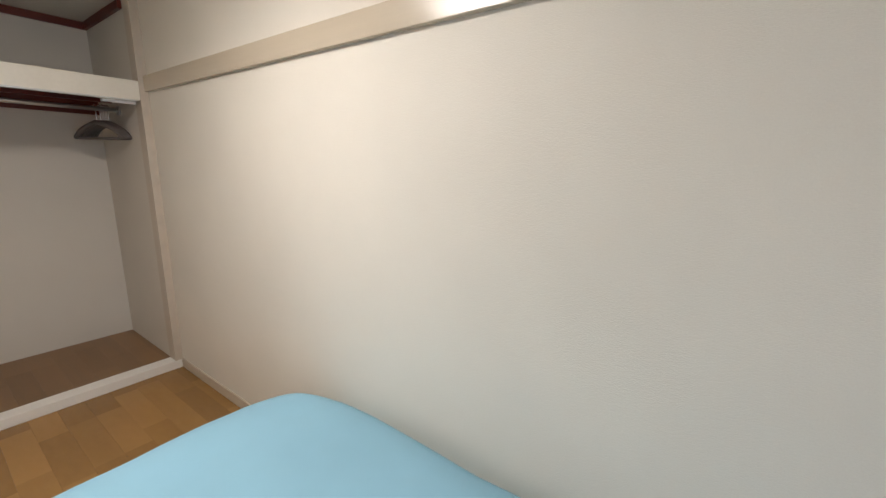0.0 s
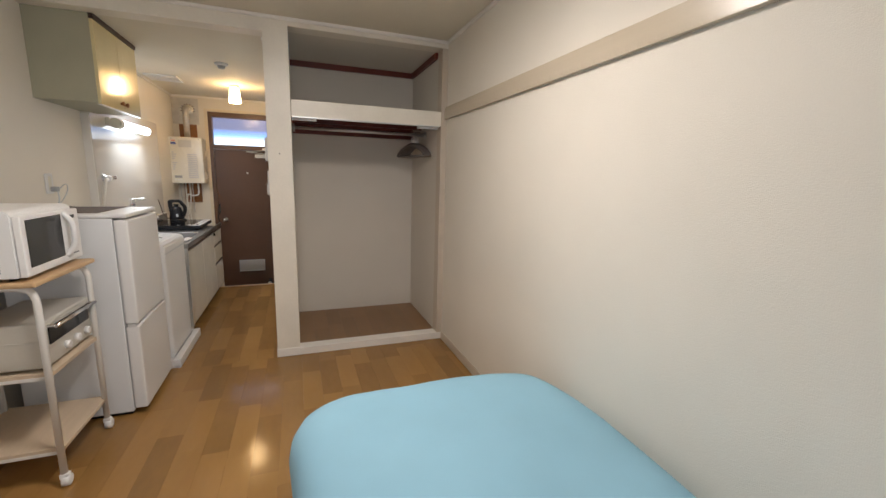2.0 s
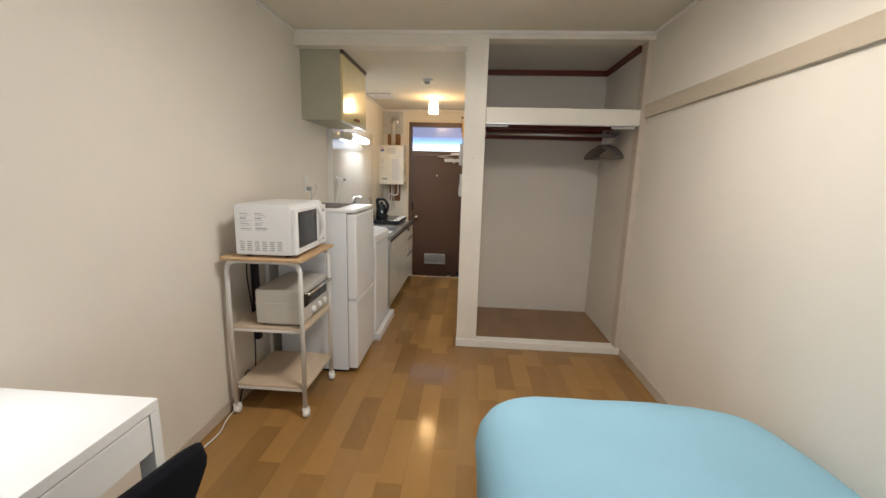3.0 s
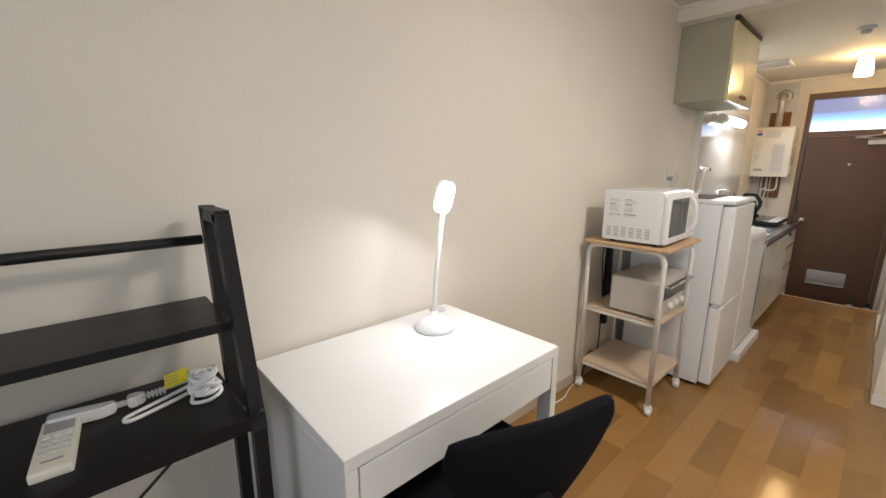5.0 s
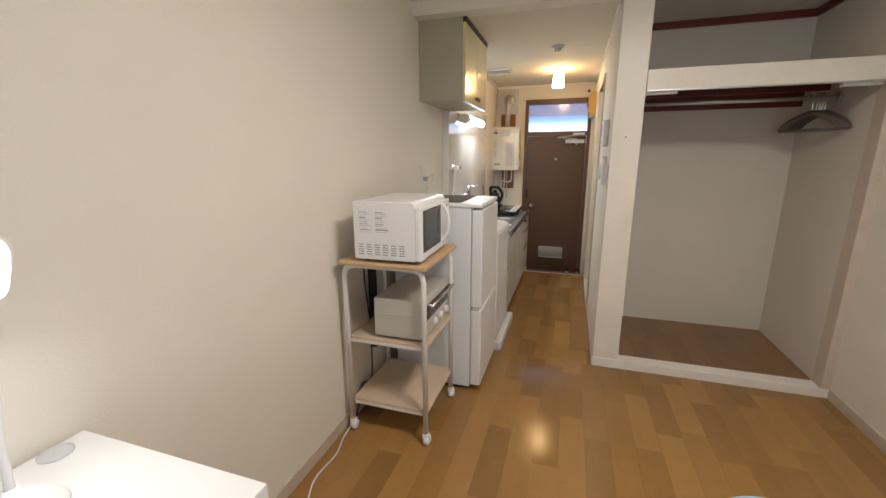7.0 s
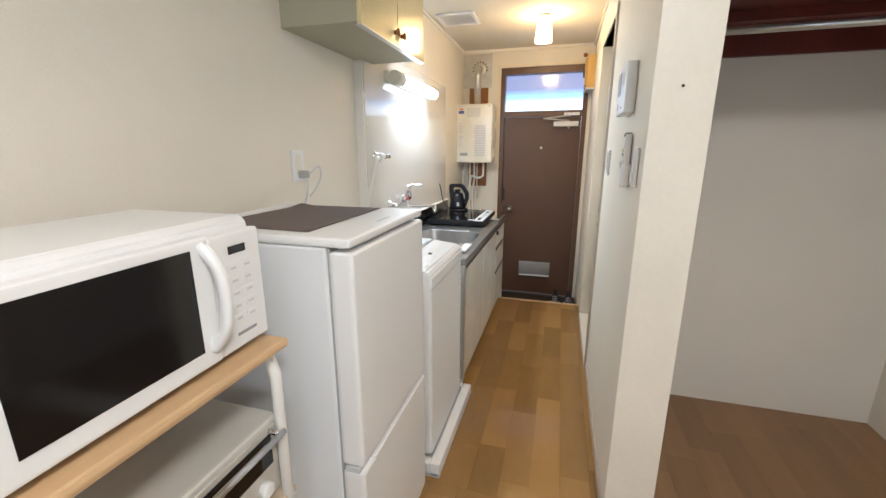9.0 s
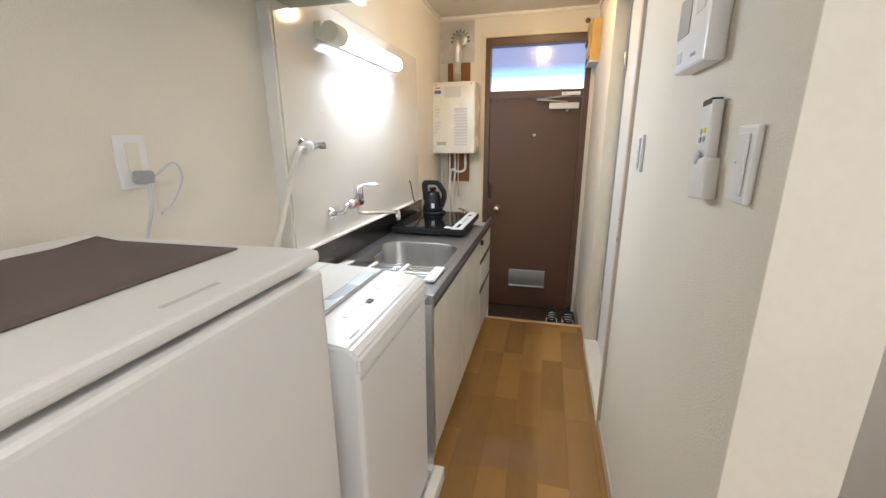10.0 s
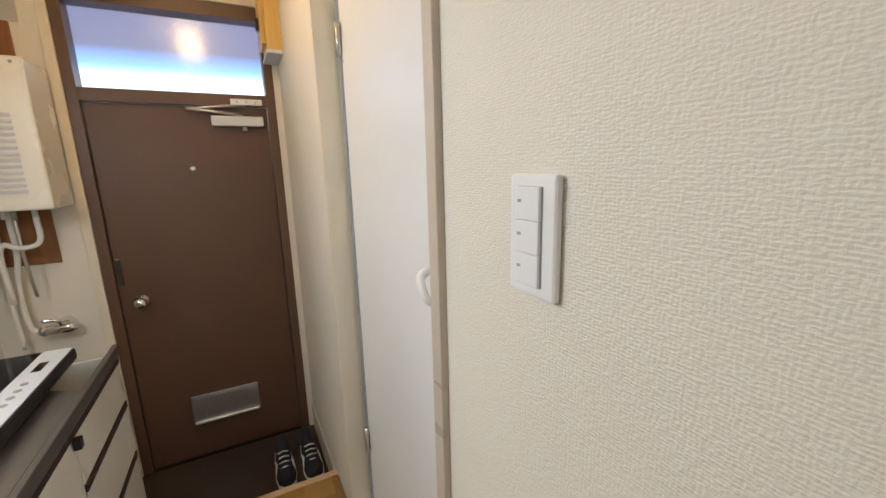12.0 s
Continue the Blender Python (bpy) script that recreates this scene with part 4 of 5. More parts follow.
# ---- fridge ----
fx0, fx1, fy0, fy1 = -3.552, -3.078, -1.575, -1.06
f = thing("refrigerator", (fx1, fy1, 0), "white two-door refrigerator beside the trolley", "refrigerator")
part("cabinet", B(fx0, fx1, fy0, fy1 - 0.065, 0.02, 1.075, bev=0.006), FRIDGESIDE, f)
part("top_cap", B(fx0 - 0.002, fx1 + 0.002, fy0, fy1 - 0.004, 1.0755, 1.098, bev=0.009, seg=3), FRIDGEM, f)
part("upper_door", B(fx0, fx1, fy1 - 0.06, fy1, 0.518, 1.066, bev=0.012, seg=3), FRIDGEM, f)
part("lower_door", B(fx0, fx1, fy1 - 0.06, fy1, 0.035, 0.502, bev=0.012, seg=3), FRIDGEM, f)
part("seal", B(fx0 + 0.006, fx1 - 0.006, fy1 - 0.066, fy1 - 0.058, 0.035, 1.073), GREY, f)
part("hinge", B(fx1 - 0.05, fx1 + 0.001, fy1 - 0.05, fy1 - 0.012, 0.503, 0.517), LGREY, f)
part("grip", B(fx0 + 0.01, fx1 - 0.06, fy1 - 0.03, fy1 + 0.004, 0.492, 0.5085, bev=0.004), FRIDGEM, f)
part("logo", B(-3.38, -3.30, fy1 - 0.045, fy1 - 0.038, 1.098, 1.0987), INKL, f)
part("plinth", B(fx0 + 0.02, fx1 - 0.02, fy0 + 0.02, fy1 - 0.08, 0.0, 0.02), BLACK, f)
f.rotation_euler[2] = radians(0.5)


def fridge_mat():
    bm = bmesh.new()
    q = [(-3.129, -1.495), (-3.118, -1.192), (-3.518, -1.196), (-3.51, -1.485)]
    grid = []
    for i in range(13):
        row = []
        for j in range(13):
            u, v = i / 12, j / 12
            a, b2 = Vector((*q[0], 0)).lerp(Vector((*q[3], 0)), u), Vector((*q[1], 0)).lerp(Vector((*q[2], 0)), u)
            p = a.lerp(b2, v)
            lift = 0.008 * max(0, 1 - 6 * math.hypot(u, v)) + 0.006 * max(0, 1 - 6 * math.hypot(1 - u, v))
            row.append(bm.verts.new((p.x, p.y, 1.1015 + lift)))
        grid.append(row)
    for i in range(12):
        for j in range(12):
            bm.faces.new((grid[i][j], grid[i][j + 1], grid[i + 1][j + 1], grid[i + 1][j])).smooth = True
    bmesh.ops.recalc_face_normals(bm, faces=bm.faces)
    bmesh.ops.solidify(bm, geom=bm.faces[:], thickness=0.0025)
    return bm


single("mat", fridge_mat(), MATM, "brown-grey mat lying on top of the refrigerator", "mat")

# ---- washing machine on its pan ----
p = thing("washing_pan", (-3.92, -1.32, 0), "white plastic drain pan under the washing machine", "pan")
part("tray", B(-4.215, -3.62, -1.605, -1.032, 0.002, 0.018), WHITE, p)
for a in ((-4.215, -3.62, -1.072, -1.03, 0.002, 0.062), (-4.215, -3.62, -1.607, -1.575, 0.002, 0.062), (-3.655, -3.62, -1.574, -1.073, 0.002, 0.062), (-4.215, -4.18, -1.574, -1.073, 0.002, 0.062)):
    part("rim", B(*a, bev=0.006), WHITE, p)
wx0, wx1, wy0, wy1 = -4.165, -3.675, -1.575, -1.078
w = thing("washing_machine", (-3.92, -1.33, 0.018), "white top-loading washing machine with a silver lid strip", "washing machine")
part("body", B(wx0, wx1, wy0, wy1, 0.045, 0.825, bev=0.022, seg=3), FRIDGEM, w)
for x in (wx0 + 0.05, wx1 - 0.05):
    for y in (wy0 + 0.05, wy1 - 0.05):
        part("foot", lathe([(0.02, 0.018), (0.02, 0.05)], (x, y, 0), 12), GREY, w)
part("top_deck", prism([(wy1 + 0.003, 0.785), (wy1 + 0.003, 0.825), (wy1 - 0.02, 0.845), (-1.215, 0.858), (-1.5, 0.866), (wy0, 0.872), (wy0, 0.785)], wx0 - 0.003, wx1 + 0.003, "x", bev=0.007), WHITE, w)


def sloped(x0, x1, y0, y1, lift, th=0.004, bev=0.0):
    zz = lambda y: 0.845 + (-1.098 - y) * 0.1111 if y > -1.215 else 0.858 + (-1.215 - y) * 0.0281
    return prism([(y0, zz(y0) + lift), (y1, zz(y1) + lift), (y1, zz(y1) + lift + th), (y0, zz(y0) + lift + th)], x0, x1, "x", bev)


part("lid", sloped(wx0 + 0.015, wx1 - 0.015, -1.49, -1.222, 0.0005, 0.006, 0.002), WHITE, w)
part("lid_strip", sloped(wx0 + 0.06, wx1 - 0.10, -1.262, -1.2225, 0.0068, 0.002), SILVER, w, "silver blue lid strip")
part("lid_recess", sloped(wx0 + 0.085, wx1 - 0.10, -1.33, -1.265, 0.0066, 0.0012), WHITE, w)
part("lid_gap", sloped(wx0 + 0.002, wx1 - 0.002, -1.2215, -1.2165, 0.0, 0.0022), GREY, w)
part("lid_fold", sloped(wx0 + 0.02, wx1 - 0.02, -1.412, -1.408, 0.0066, 0.0008), LGREY, w)
part("display", sloped(-3.925, -3.90, -1.165, -1.150, 0.001, 0.0015), BLACKGLASS, w, "dark display")
for i in range(7):
    for j in range(2):
        if i == 3 and not j:
            continue
        x = -3.80 - i * 0.04
        part("button", sloped(x - 0.022, x, -1.135 - j * 0.045, -1.122 - j * 0.045, 0.0003, 0.0006), PALEPRINT, w)
part("logo", sloped(-3.76, -3.715, -1.118, -1.112, 0.001, 0.001), INKL, w)
part("front_seam", B(wx0 + 0.004, wx1 - 0.004, wy1 + 0.0005, wy1 + 0.004, 0.772, 0.778), LGREY, w)
for i in range(8):
    part("label_line", B(-4.13, -4.13 + 0.02 + 0.012 * ((i * 5) % 4), wy1, wy1 + 0.001, 0.74 - i * 0.03, 0.752 - i * 0.03), PALEPRINT, w)
part("inlet", lathe([(0.02, 0.0), (0.02, 0.03), (0.014, 0.035)], (-4.02, -1.545, 0.866), 14), WHITE, w)
# water tap and hose for the machine
t = thing("washer_tap", (-4.338, KITCH, 1.253), "chrome wall tap with a white washing machine hose", "tap")
part("flange", lathe([(0.028, 0.0), (0.028, 0.004), (0.016, 0.012), (0.013, 0.06)], (-4.338, KITCH + 0.005, 1.253), 18, "y"), CHROME, t)
part("body", T([(-4.310, -1.55, 1.253), (-4.380, -1.55, 1.253)], 0.014, 14), CHROME, t)
part("handle", B(-4.405, -4.355, -1.562, -1.538, 1.24, 1.266, bev=0.006), CHROME, t)
part("connector", T([(-4.310, -1.55, 1.253), (-4.275, -1.55, 1.245)], [0.019, 0.021], 14), WHITE, t)
part("hose", T(smooth_run([(-4.280, -1.55, 1.245), (-4.225, -1.542, 1.235), (-4.170, -1.536, 1.170), (-4.090, -1.535, 1.020), (-4.035, -1.540, 0.915), (-4.010, -1.545, 0.895), (-4.000, -1.545, 0.890)]), 0.010, 12), HOSE, t, "cream water hose")
part("drain_hose", T(smooth_run([(-4.000, -1.545, 0.890), (-3.96, -1.56, 0.915), (-3.88, -1.585, 0.905), (-3.84, -1.60, 0.850), (-3.83, -1.60, 0.720)]), 0.011, 12), HOSE, t, "cream hose loop")

# ---- wall outlet by the fridge ----
o = thing("wall_outlet", (-3.725, LEFT, 1.22), "white wall outlet plate with a grey plug", "outlet")
part("plate", B(-3.762, -3.688, LEFT, LEFT + 0.008, 1.163, 1.283, bev=0.004), WHITE, o)
part("insert", B(-3.740, -3.710, LEFT + 0.008, LEFT + 0.010, 1.18, 1.266, bev=0.0005), IVORY, o)
part("plug", B(-3.740, -3.712, LEFT + 0.010, LEFT + 0.045, 1.175, 1.205, bev=0.006), GREY, o)
part("cord", T(smooth_run([(-3.726, LEFT + 0.04, 1.18), (-3.715, LEFT + 0.045, 1.12), (-3.700, LEFT + 0.03, 1.04), (-3.690, LEFT + 0.02, 0.9)]), 0.004, 8), LGREY, o)
part("cord_loop", T(smooth_run([(-3.740, LEFT + 0.04, 1.19), (-3.780, LEFT + 0.06, 1.22), (-3.800, LEFT + 0.055, 1.18), (-3.780, LEFT + 0.04, 1.13), (-3.750, LEFT + 0.03, 1.10)]), 0.003, 8), LGREY, o)

# ---- kitchen base cabinet, worktop, sink ----
kx0, kx1, ky1 = -5.734, -4.235, -1.075
CT = 0.75
c = thing("sink_cabinet", (-5.0, -1.34, 0), "cream glossy kitchen base cabinet with dark grip rails", "cabinet")
part("carcass", B(kx0 + 0.01, kx1 - 0.012, KITCH + 0.002, ky1 - 0.05, 0.07, 0.40), BASECAB, c)
part("side_panel", B(kx1 - 0.012, kx1, KITCH + 0.002, ky1 - 0.006, 0.0, CT - 0.035), BASECAB, c)
part("side_panel", B(kx0, kx0 + 0.01, KITCH + 0.002, ky1 - 0.006, 0.0, CT - 0.035), BASECAB, c)
part("side_stile", B(kx1 - 0.03, kx1 + 0.002, ky1 - 0.028, ky1 - 0.004, 0.07, CT - 0.035), ALU, c, "bright metal edge strip")
part("kickboard", B(kx0, kx1, ky1 - 0.07, ky1 - 0.052, 0.0, 0.07), DARKTRIM, c)
for a, b2 in ((-4.785, -4.269), (-5.31, -4.79)):
    part("door", B(a, b2, ky1 - 0.026, ky1 - 0.006, 0.075, 0.685, bev=0.002), BASECAB, c)
part("drawer", B(-5.73, -5.315, ky1 - 0.026, ky1 - 0.006, 0.555, 0.685, bev=0.002), BASECAB, c)
part("drawer", B(-5.73, -5.315, ky1 - 0.026, ky1 - 0.006, 0.365, 0.53, bev=0.002), BASECAB, c)
part("drawer", B(-5.73, -5.315, ky1 - 0.026, ky1 - 0.006, 0.075, 0.34, bev=0.002), BASECAB, c)
part("grip_rail", B(kx0, kx1 - 0.03, ky1 - 0.03, ky1 - 0.003, 0.688, 0.713, bev=0.002), DARKTRIM, c, "dark grip rail")
for z in (0.532, 0.342):
    part("grip_rail", B(-5.73, -5.315, ky1 - 0.030, ky1 - 0.003, z, z + 0.021, bev=0.002), DARKTRIM, c, "dark grip rail")
part("latch", B(-5.31, -5.29, ky1 - 0.004, ky1 + 0.012, 0.662, 0.69, bev=0.003), BLACK, c)


def rrect(x0, x1, y0, y1, r, z, n=6):
    pts = []
    for cx2, cy2, a0 in ((x1 - r, y1 - r, 0), (x0 + r, y1 - r, 90), (x0 + r, y0 + r, 180), (x1 - r, y0 + r, 270)):
        for i in range(n + 1):
            a = radians(a0 + 90 * i / n)
            pts.append((cx2 + r * math.cos(a), cy2 + r * math.sin(a), z))
    return pts


w = thing("sink_worktop", (-5.0, -1.34, CT), "stainless steel worktop with a deep sink and backsplash", "worktop")
SX0, SX1, SY0, SY1 = -4.94, -4.31, -1.53, -1.125


def deck():
    """The pressed top with a rounded hole and the bowl that hangs in it."""
    bm = bmesh.new()
    inner = [bm.verts.new(p) for p in rrect(SX0, SX1, SY0, SY1, 0.10, CT)]
    n = len(inner)
    outer = []
    ox0, ox1, oy0, oy1 = kx0, kx1 + 0.006, KITCH + 0.005, ky1 + 0.004
    mx, my = (SX0 + SX1) / 2, (SY0 + SY1) / 2
    for v in inner:
        dx, dy = v.co.x - mx, v.co.y - my
        s = min(((ox1 - mx) / dx if dx > 0 else (ox0 - mx) / dx) if abs(dx) > 1e-6 else 1e9, ((oy1 - my) / dy if dy > 0 else (oy0 - my) / dy) if abs(dy) > 1e-6 else 1e9)
        outer.append(bm.verts.new((mx + dx * s, my + dy * s, CT)))
    for i in range(n):
        j = (i + 1) % n
        bm.faces.new((inner[i], inner[j], outer[j], outer[i]))
    corners = [bm.verts.new((x, y, CT)) for x, y in ((ox1, oy1), (ox0, oy1), (ox0, oy0), (ox1, oy0))]
    for q, cv in enumerate(corners):
        i = min(range(n), key=lambda i: abs(math.atan2(inner[i].co.y - my, inner[i].co.x - mx) - math.atan2(cv.co.y - my, cv.co.x - mx)))
        best = min(((i - 1, i), (i, i + 1)), key=lambda ab: -1 if (abs(outer[ab[0] % n].co.x - cv.co.x) < 1e-5) != (abs(outer[ab[1] % n].co.x - cv.co.x) < 1e-5) else 1)
        bm.faces.new((outer[best[0] % n], outer[best[1] % n], cv))
    levels = ((0.0, -0.004, 0.10), (0.006, -0.012, 0.10), (0.012, -0.13, 0.10), (0.03, -0.158, 0.09), (0.06, -0.168, 0.08))
    last = inner
    for inset, dz, r in levels:
        ring = [bm.verts.new(p) for p in rrect(SX0 + inset, SX1 - inset, SY0 + inset, SY1 - inset, r, CT + dz)]
        for i in range(n):
            j = (i + 1) % n
            bm.faces.new((last[i], last[j], ring[j], ring[i])).smooth = True
        last = ring
    bm.faces.new(last)
    bmesh.ops.recalc_face_normals(bm, faces=bm.faces)
    return bm


part("deck", deck(), STEEL, w)
part("front_edge", B(kx0, kx1 + 0.006, ky1 - 0.012, ky1 + 0.0045, CT - 0.034, CT + 0.003, bev=0.004), STEEL, w)
part("end_edge", B(kx1 - 0.01, kx1 + 0.0065, KITCH + 0.006, ky1 - 0.013, CT - 0.034, CT + 0.003, bev=0.003), STEEL, w)
part("backsplash", B(kx0, kx1, KITCH + 0.0055, KITCH + 0.022, CT + 0.001, 0.862, bev=0.004), STEELDARK, w)
part("backsplash_edge", B(kx0, kx1, KITCH + 0.0055, KITCH + 0.025, 0.8625, 0.872, bev=0.003), WHITETRIM, w, "white sealant line")
part("drain_ring", lathe([(0.085, 0.0), (0.085, 0.004), (0.062, 0.006), (0.060, 0.002)], (-4.60, -1.34, CT - 0.168), 28), CHROME, w)
part("drain_cup", lathe([(0.058, 0.0), (0.056, 0.0045)], (-4.60, -1.34, CT - 0.166), 24), BLACK, w)
part("drain_cap", lathe([(0.04, 0.005), (0.040, 0.012), (0.03, 0.016), (0.01, 0.017)], (-4.60, -1.34, CT - 0.168), 20), STEEL, w)
part("overflow_slot", B(-4.83, -4.73, SY0 + 0.0135, SY0 + 0.017, CT - 0.08, CT - 0.03, bev=0.001), GALV, w)
# sink rack
r = thing("sink_rack", (-4.440, -1.33, CT), "white and steel dish rack laid across the sink", "rack")
for y in (-1.555, -1.145):
    part("end_bar", B(-4.525, -4.350, y, y + 0.042, CT + 0.004, CT + 0.014, bev=0.004), WHITE, r)
for y in (-1.42, -1.275):
    part("cross_bar", B(-4.530, -4.345, y, y + 0.018, CT + 0.003, CT + 0.014, bev=0.004), WHITE, r)
for i in range(6):
    x = -4.512 + i * 0.029
    part("rod", T([(x, -1.52, CT + 0.009), (x, -1.14, CT + 0.009)], 0.003, 8), CHROME, r)
# faucet
f = thing("kitchen_faucet", (-4.605, KITCH, 0.99), "chrome single-lever wall faucet with a long spout", "faucet")
yw = KITCH + 0.005
for x, z in ((-4.505, 0.972),):
    part("flange", lathe([(0.026, 0), (0.026, 0.005), (0.014, 0.014), (0.012, 0.03)], (x, yw, z), 18, "y"), CHROME, f)
part("crank", T(smooth_run([(-4.505, yw + 0.028, 0.972), (-4.515, yw + 0.05, 0.975), (-4.540, yw + 0.055, 1.0), (-4.565, yw + 0.055, 1.0)]), 0.011, 12), CHROME, f)
part("crank", T(smooth_run([(-4.705, yw, 0.99), (-4.705, yw + 0.04, 0.995), (-4.680, yw + 0.055, 1.0)]), 0.011, 12), CHROME, f)
part("body", T([(-4.560, yw + 0.055, 1.0), (-4.570, yw + 0.055, 1.0), (-4.675, yw + 0.055, 1.0), (-4.685, yw + 0.055, 1.0)], [0.016, 0.021, 0.021, 0.016], 16), CHROME, f)
part("mark", B(-4.620, -4.580, yw + 0.0745, yw + 0.0775, 0.993, 1.008), RED, f, "red hot mark")
part("cartridge", lathe([(0.022, 0.0), (0.022, 0.055), (0.018, 0.06)], (-4.650, yw + 0.06, 1.015), 18), CHROME, f)
part("lever", T(smooth_run([(-4.650, yw + 0.06, 1.072), (-4.670, yw + 0.09, 1.078), (-4.695, yw + 0.13, 1.08), (-4.675, yw + 0.14, 1.078), (-4.655, yw + 0.10, 1.075)]), 0.005, 10), CHROME, f)
part("spout", T(smooth_run([(-4.650, yw + 0.055, 0.985), (-4.650, yw + 0.06, 0.955), (-4.695, yw + 0.085, 0.945), (-4.855, yw + 0.165, 0.925)]), 0.009, 12), CHROME, f)
part("nozzle", lathe([(0.012, -0.035), (0.013, -0.02), (0.012, 0.012)], (-4.860, yw + 0.168, 0.918), 14), CHROME, f)
# induction hob
h = thing("induction_hob", (-5.37, -1.37, CT), "black glass portable induction hob with a silver control strip", "hob")
part("body", B(-5.655, -5.10, -1.57, -1.15, CT + 0.008, CT + 0.042, bev=0.008), BLACK, h)
part("glass_top", B(-5.65, -5.105, -1.565, -1.222, CT + 0.0425, CT + 0.046, bev=0.001), BLACKGLASS, h, "black glass top")
part("control_strip", B(-5.65, -5.105, -1.2215, -1.155, CT + 0.0425, CT + 0.046, bev=0.001), LGREY, h, "silver control strip")
for a, b2, mm in ((-5.56, -5.50, BLACKGLASS), (-5.24, -5.15, BLACKGLASS)):
    part("display", B(a, b2, -1.20, -1.18, CT + 0.046, CT + 0.0468), mm, h)
for i in range(5):
    part("button", lathe([(0.008, 0), (0.008, 0.0012)], (-5.29 - i * 0.035, -1.187, CT + 0.046), 12), INK, h)
part("sticker", B(-5.16, -5.115, -1.262, -1.226, CT + 0.046, CT + 0.0466), WHITE, h, "white sticker")
for x in (-5.60, -5.15):
    for y in (-1.54, -1.19):
        part("foot", lathe([(0.012, 0), (0.012, 0.009)], (x, y, CT), 10), BLACK, h)
# kettle
kx, ky = -5.575, -1.445
kt = thing("kettle", (kx, ky, CT + 0.046), "black electric kettle standing on the hob", "kettle")
part("base", lathe([(0.075, 0), (0.078, 0.008), (0.070, 0.016)], (kx, ky, CT + 0.046), 28), BLACK, kt)
part("body", lathe([(0.066, 0.017), (0.068, 0.03), (0.058, 0.09), (0.048, 0.125), (0.044, 0.14), (0.02, 0.150), (0.008, 0.153)], (kx, ky - 0.01, CT + 0.046), 28), BLACK, kt)
K0 = CT + 0.046
loop = [(-0.062, 0.085), (-0.074, 0.20), (-0.058, 0.222), (0.030, 0.222), (0.052, 0.208), (0.092, 0.150), (0.092, 0.105), (0.070, 0.040)]
hole = [(-0.030, 0.120), (-0.040, 0.182), (-0.030, 0.194), (0.020, 0.194), (0.032, 0.186), (0.062, 0.140), (0.062, 0.112), (0.048, 0.075)]


def kettle_handle():
    """A flat-sided loop of eight straight runs, open through the middle."""
    bm, rings = bmesh.new(), []
    for dx in (0.014, 0.046):
        rings.append([[bm.verts.new((kx + dx, ky + a, K0 + b)) for a, b in poly] for poly in (loop, hole)])
    for k in range(len(loop) - 1):
        for side in (0, 1):
            o, n = rings[side]
            bm.faces.new((o[k], o[k + 1], n[k + 1], n[k]))
        for w in (0, 1):
            a, b = rings[0][w], rings[1][w]
            bm.faces.new((a[k], a[k + 1], b[k + 1], b[k]))
    for k in (0, len(loop) - 1):
        bm.faces.new((rings[0][0][k], rings[0][1][k], rings[1][1][k], rings[1][0][k]))
    bmesh.ops.recalc_face_normals(bm, faces=bm.faces)
    bmesh.ops.bevel(bm, geom=bm.edges[:], offset=0.004, segments=2, affect="EDGES")
    return bm


part("handle", kettle_handle(), BLACK, kt)
part("lid_knob", lathe([(0.018, 0.15), (0.026, 0.165), (0.018, 0.175)], (kx, ky - 0.01, CT + 0.046), 14), BLACK, kt)
part("emblem", B(kx + 0.066, kx + 0.071, ky + 0.0, ky + 0.02, CT + 0.09, CT + 0.12), LGREY, kt)
part("cord", T(smooth_run([(kx + 0.05, ky - 0.05, CT + 0.055), (kx + 0.1, ky - 0.10, CT + 0.12), (kx + 0.1, KITCH + 0.03, 1.0), (kx + 0.1, KITCH + 0.02, 1.02)]), 0.004, 8), DARKTRIM, kt)
# gas cock and pipes at the far wall
gx, gy, gz = DOORX + 0.055, -1.385, 0.665
g = thing("gas_cock", (DOORX, gy, gz), "chrome gas valve with cream hoses low on the end wall", "valve")
part("flange", lathe([(0.034, 0.0), (0.034, 0.006), (0.022, 0.014), (0.020, 0.06)], (DOORX, gy, gz), 18, "x"), CHROME, g)
part("body", T([(gx, gy + 0.045, gz + 0.006), (gx, gy + 0.02, gz), (gx, gy - 0.03, gz), (gx, gy - 0.075, gz - 0.004)], [0.020, 0.025, 0.023, 0.015], 14), CHROME, g)
part("lever", T(smooth_run([(gx + 0.015, gy, gz + 0.02), (gx + 0.03, gy - 0.005, gz + 0.042), (gx + 0.035, gy - 0.05, gz + 0.052)]), 0.008, 10), CHROME, g)
part("collar", lathe([(0.019, -0.006), (0.021, 0.0), (0.019, 0.006)], (gx, gy - 0.062, gz - 0.003), 14, "y"), GALV, g)
part("pipe", T(smooth_run([(gx, gy - 0.07, gz - 0.004), (gx, gy - 0.10, gz + 0.03), (gx - 0.005, gy - 0.105, 0.85), (gx, gy - 0.085, 1.0), (gx, gy - 0.085, 1.172)]), 0.010), HOSE, g, "cream gas hose")
part("pipe", T(smooth_run([(gx, gy - 0.13, 0.60), (gx, gy - 0.135, 0.80), (gx, gy - 0.13, 1.05), (gx, gy - 0.13, 1.172)]), 0.008), HOSE, g, "cream water pipe")

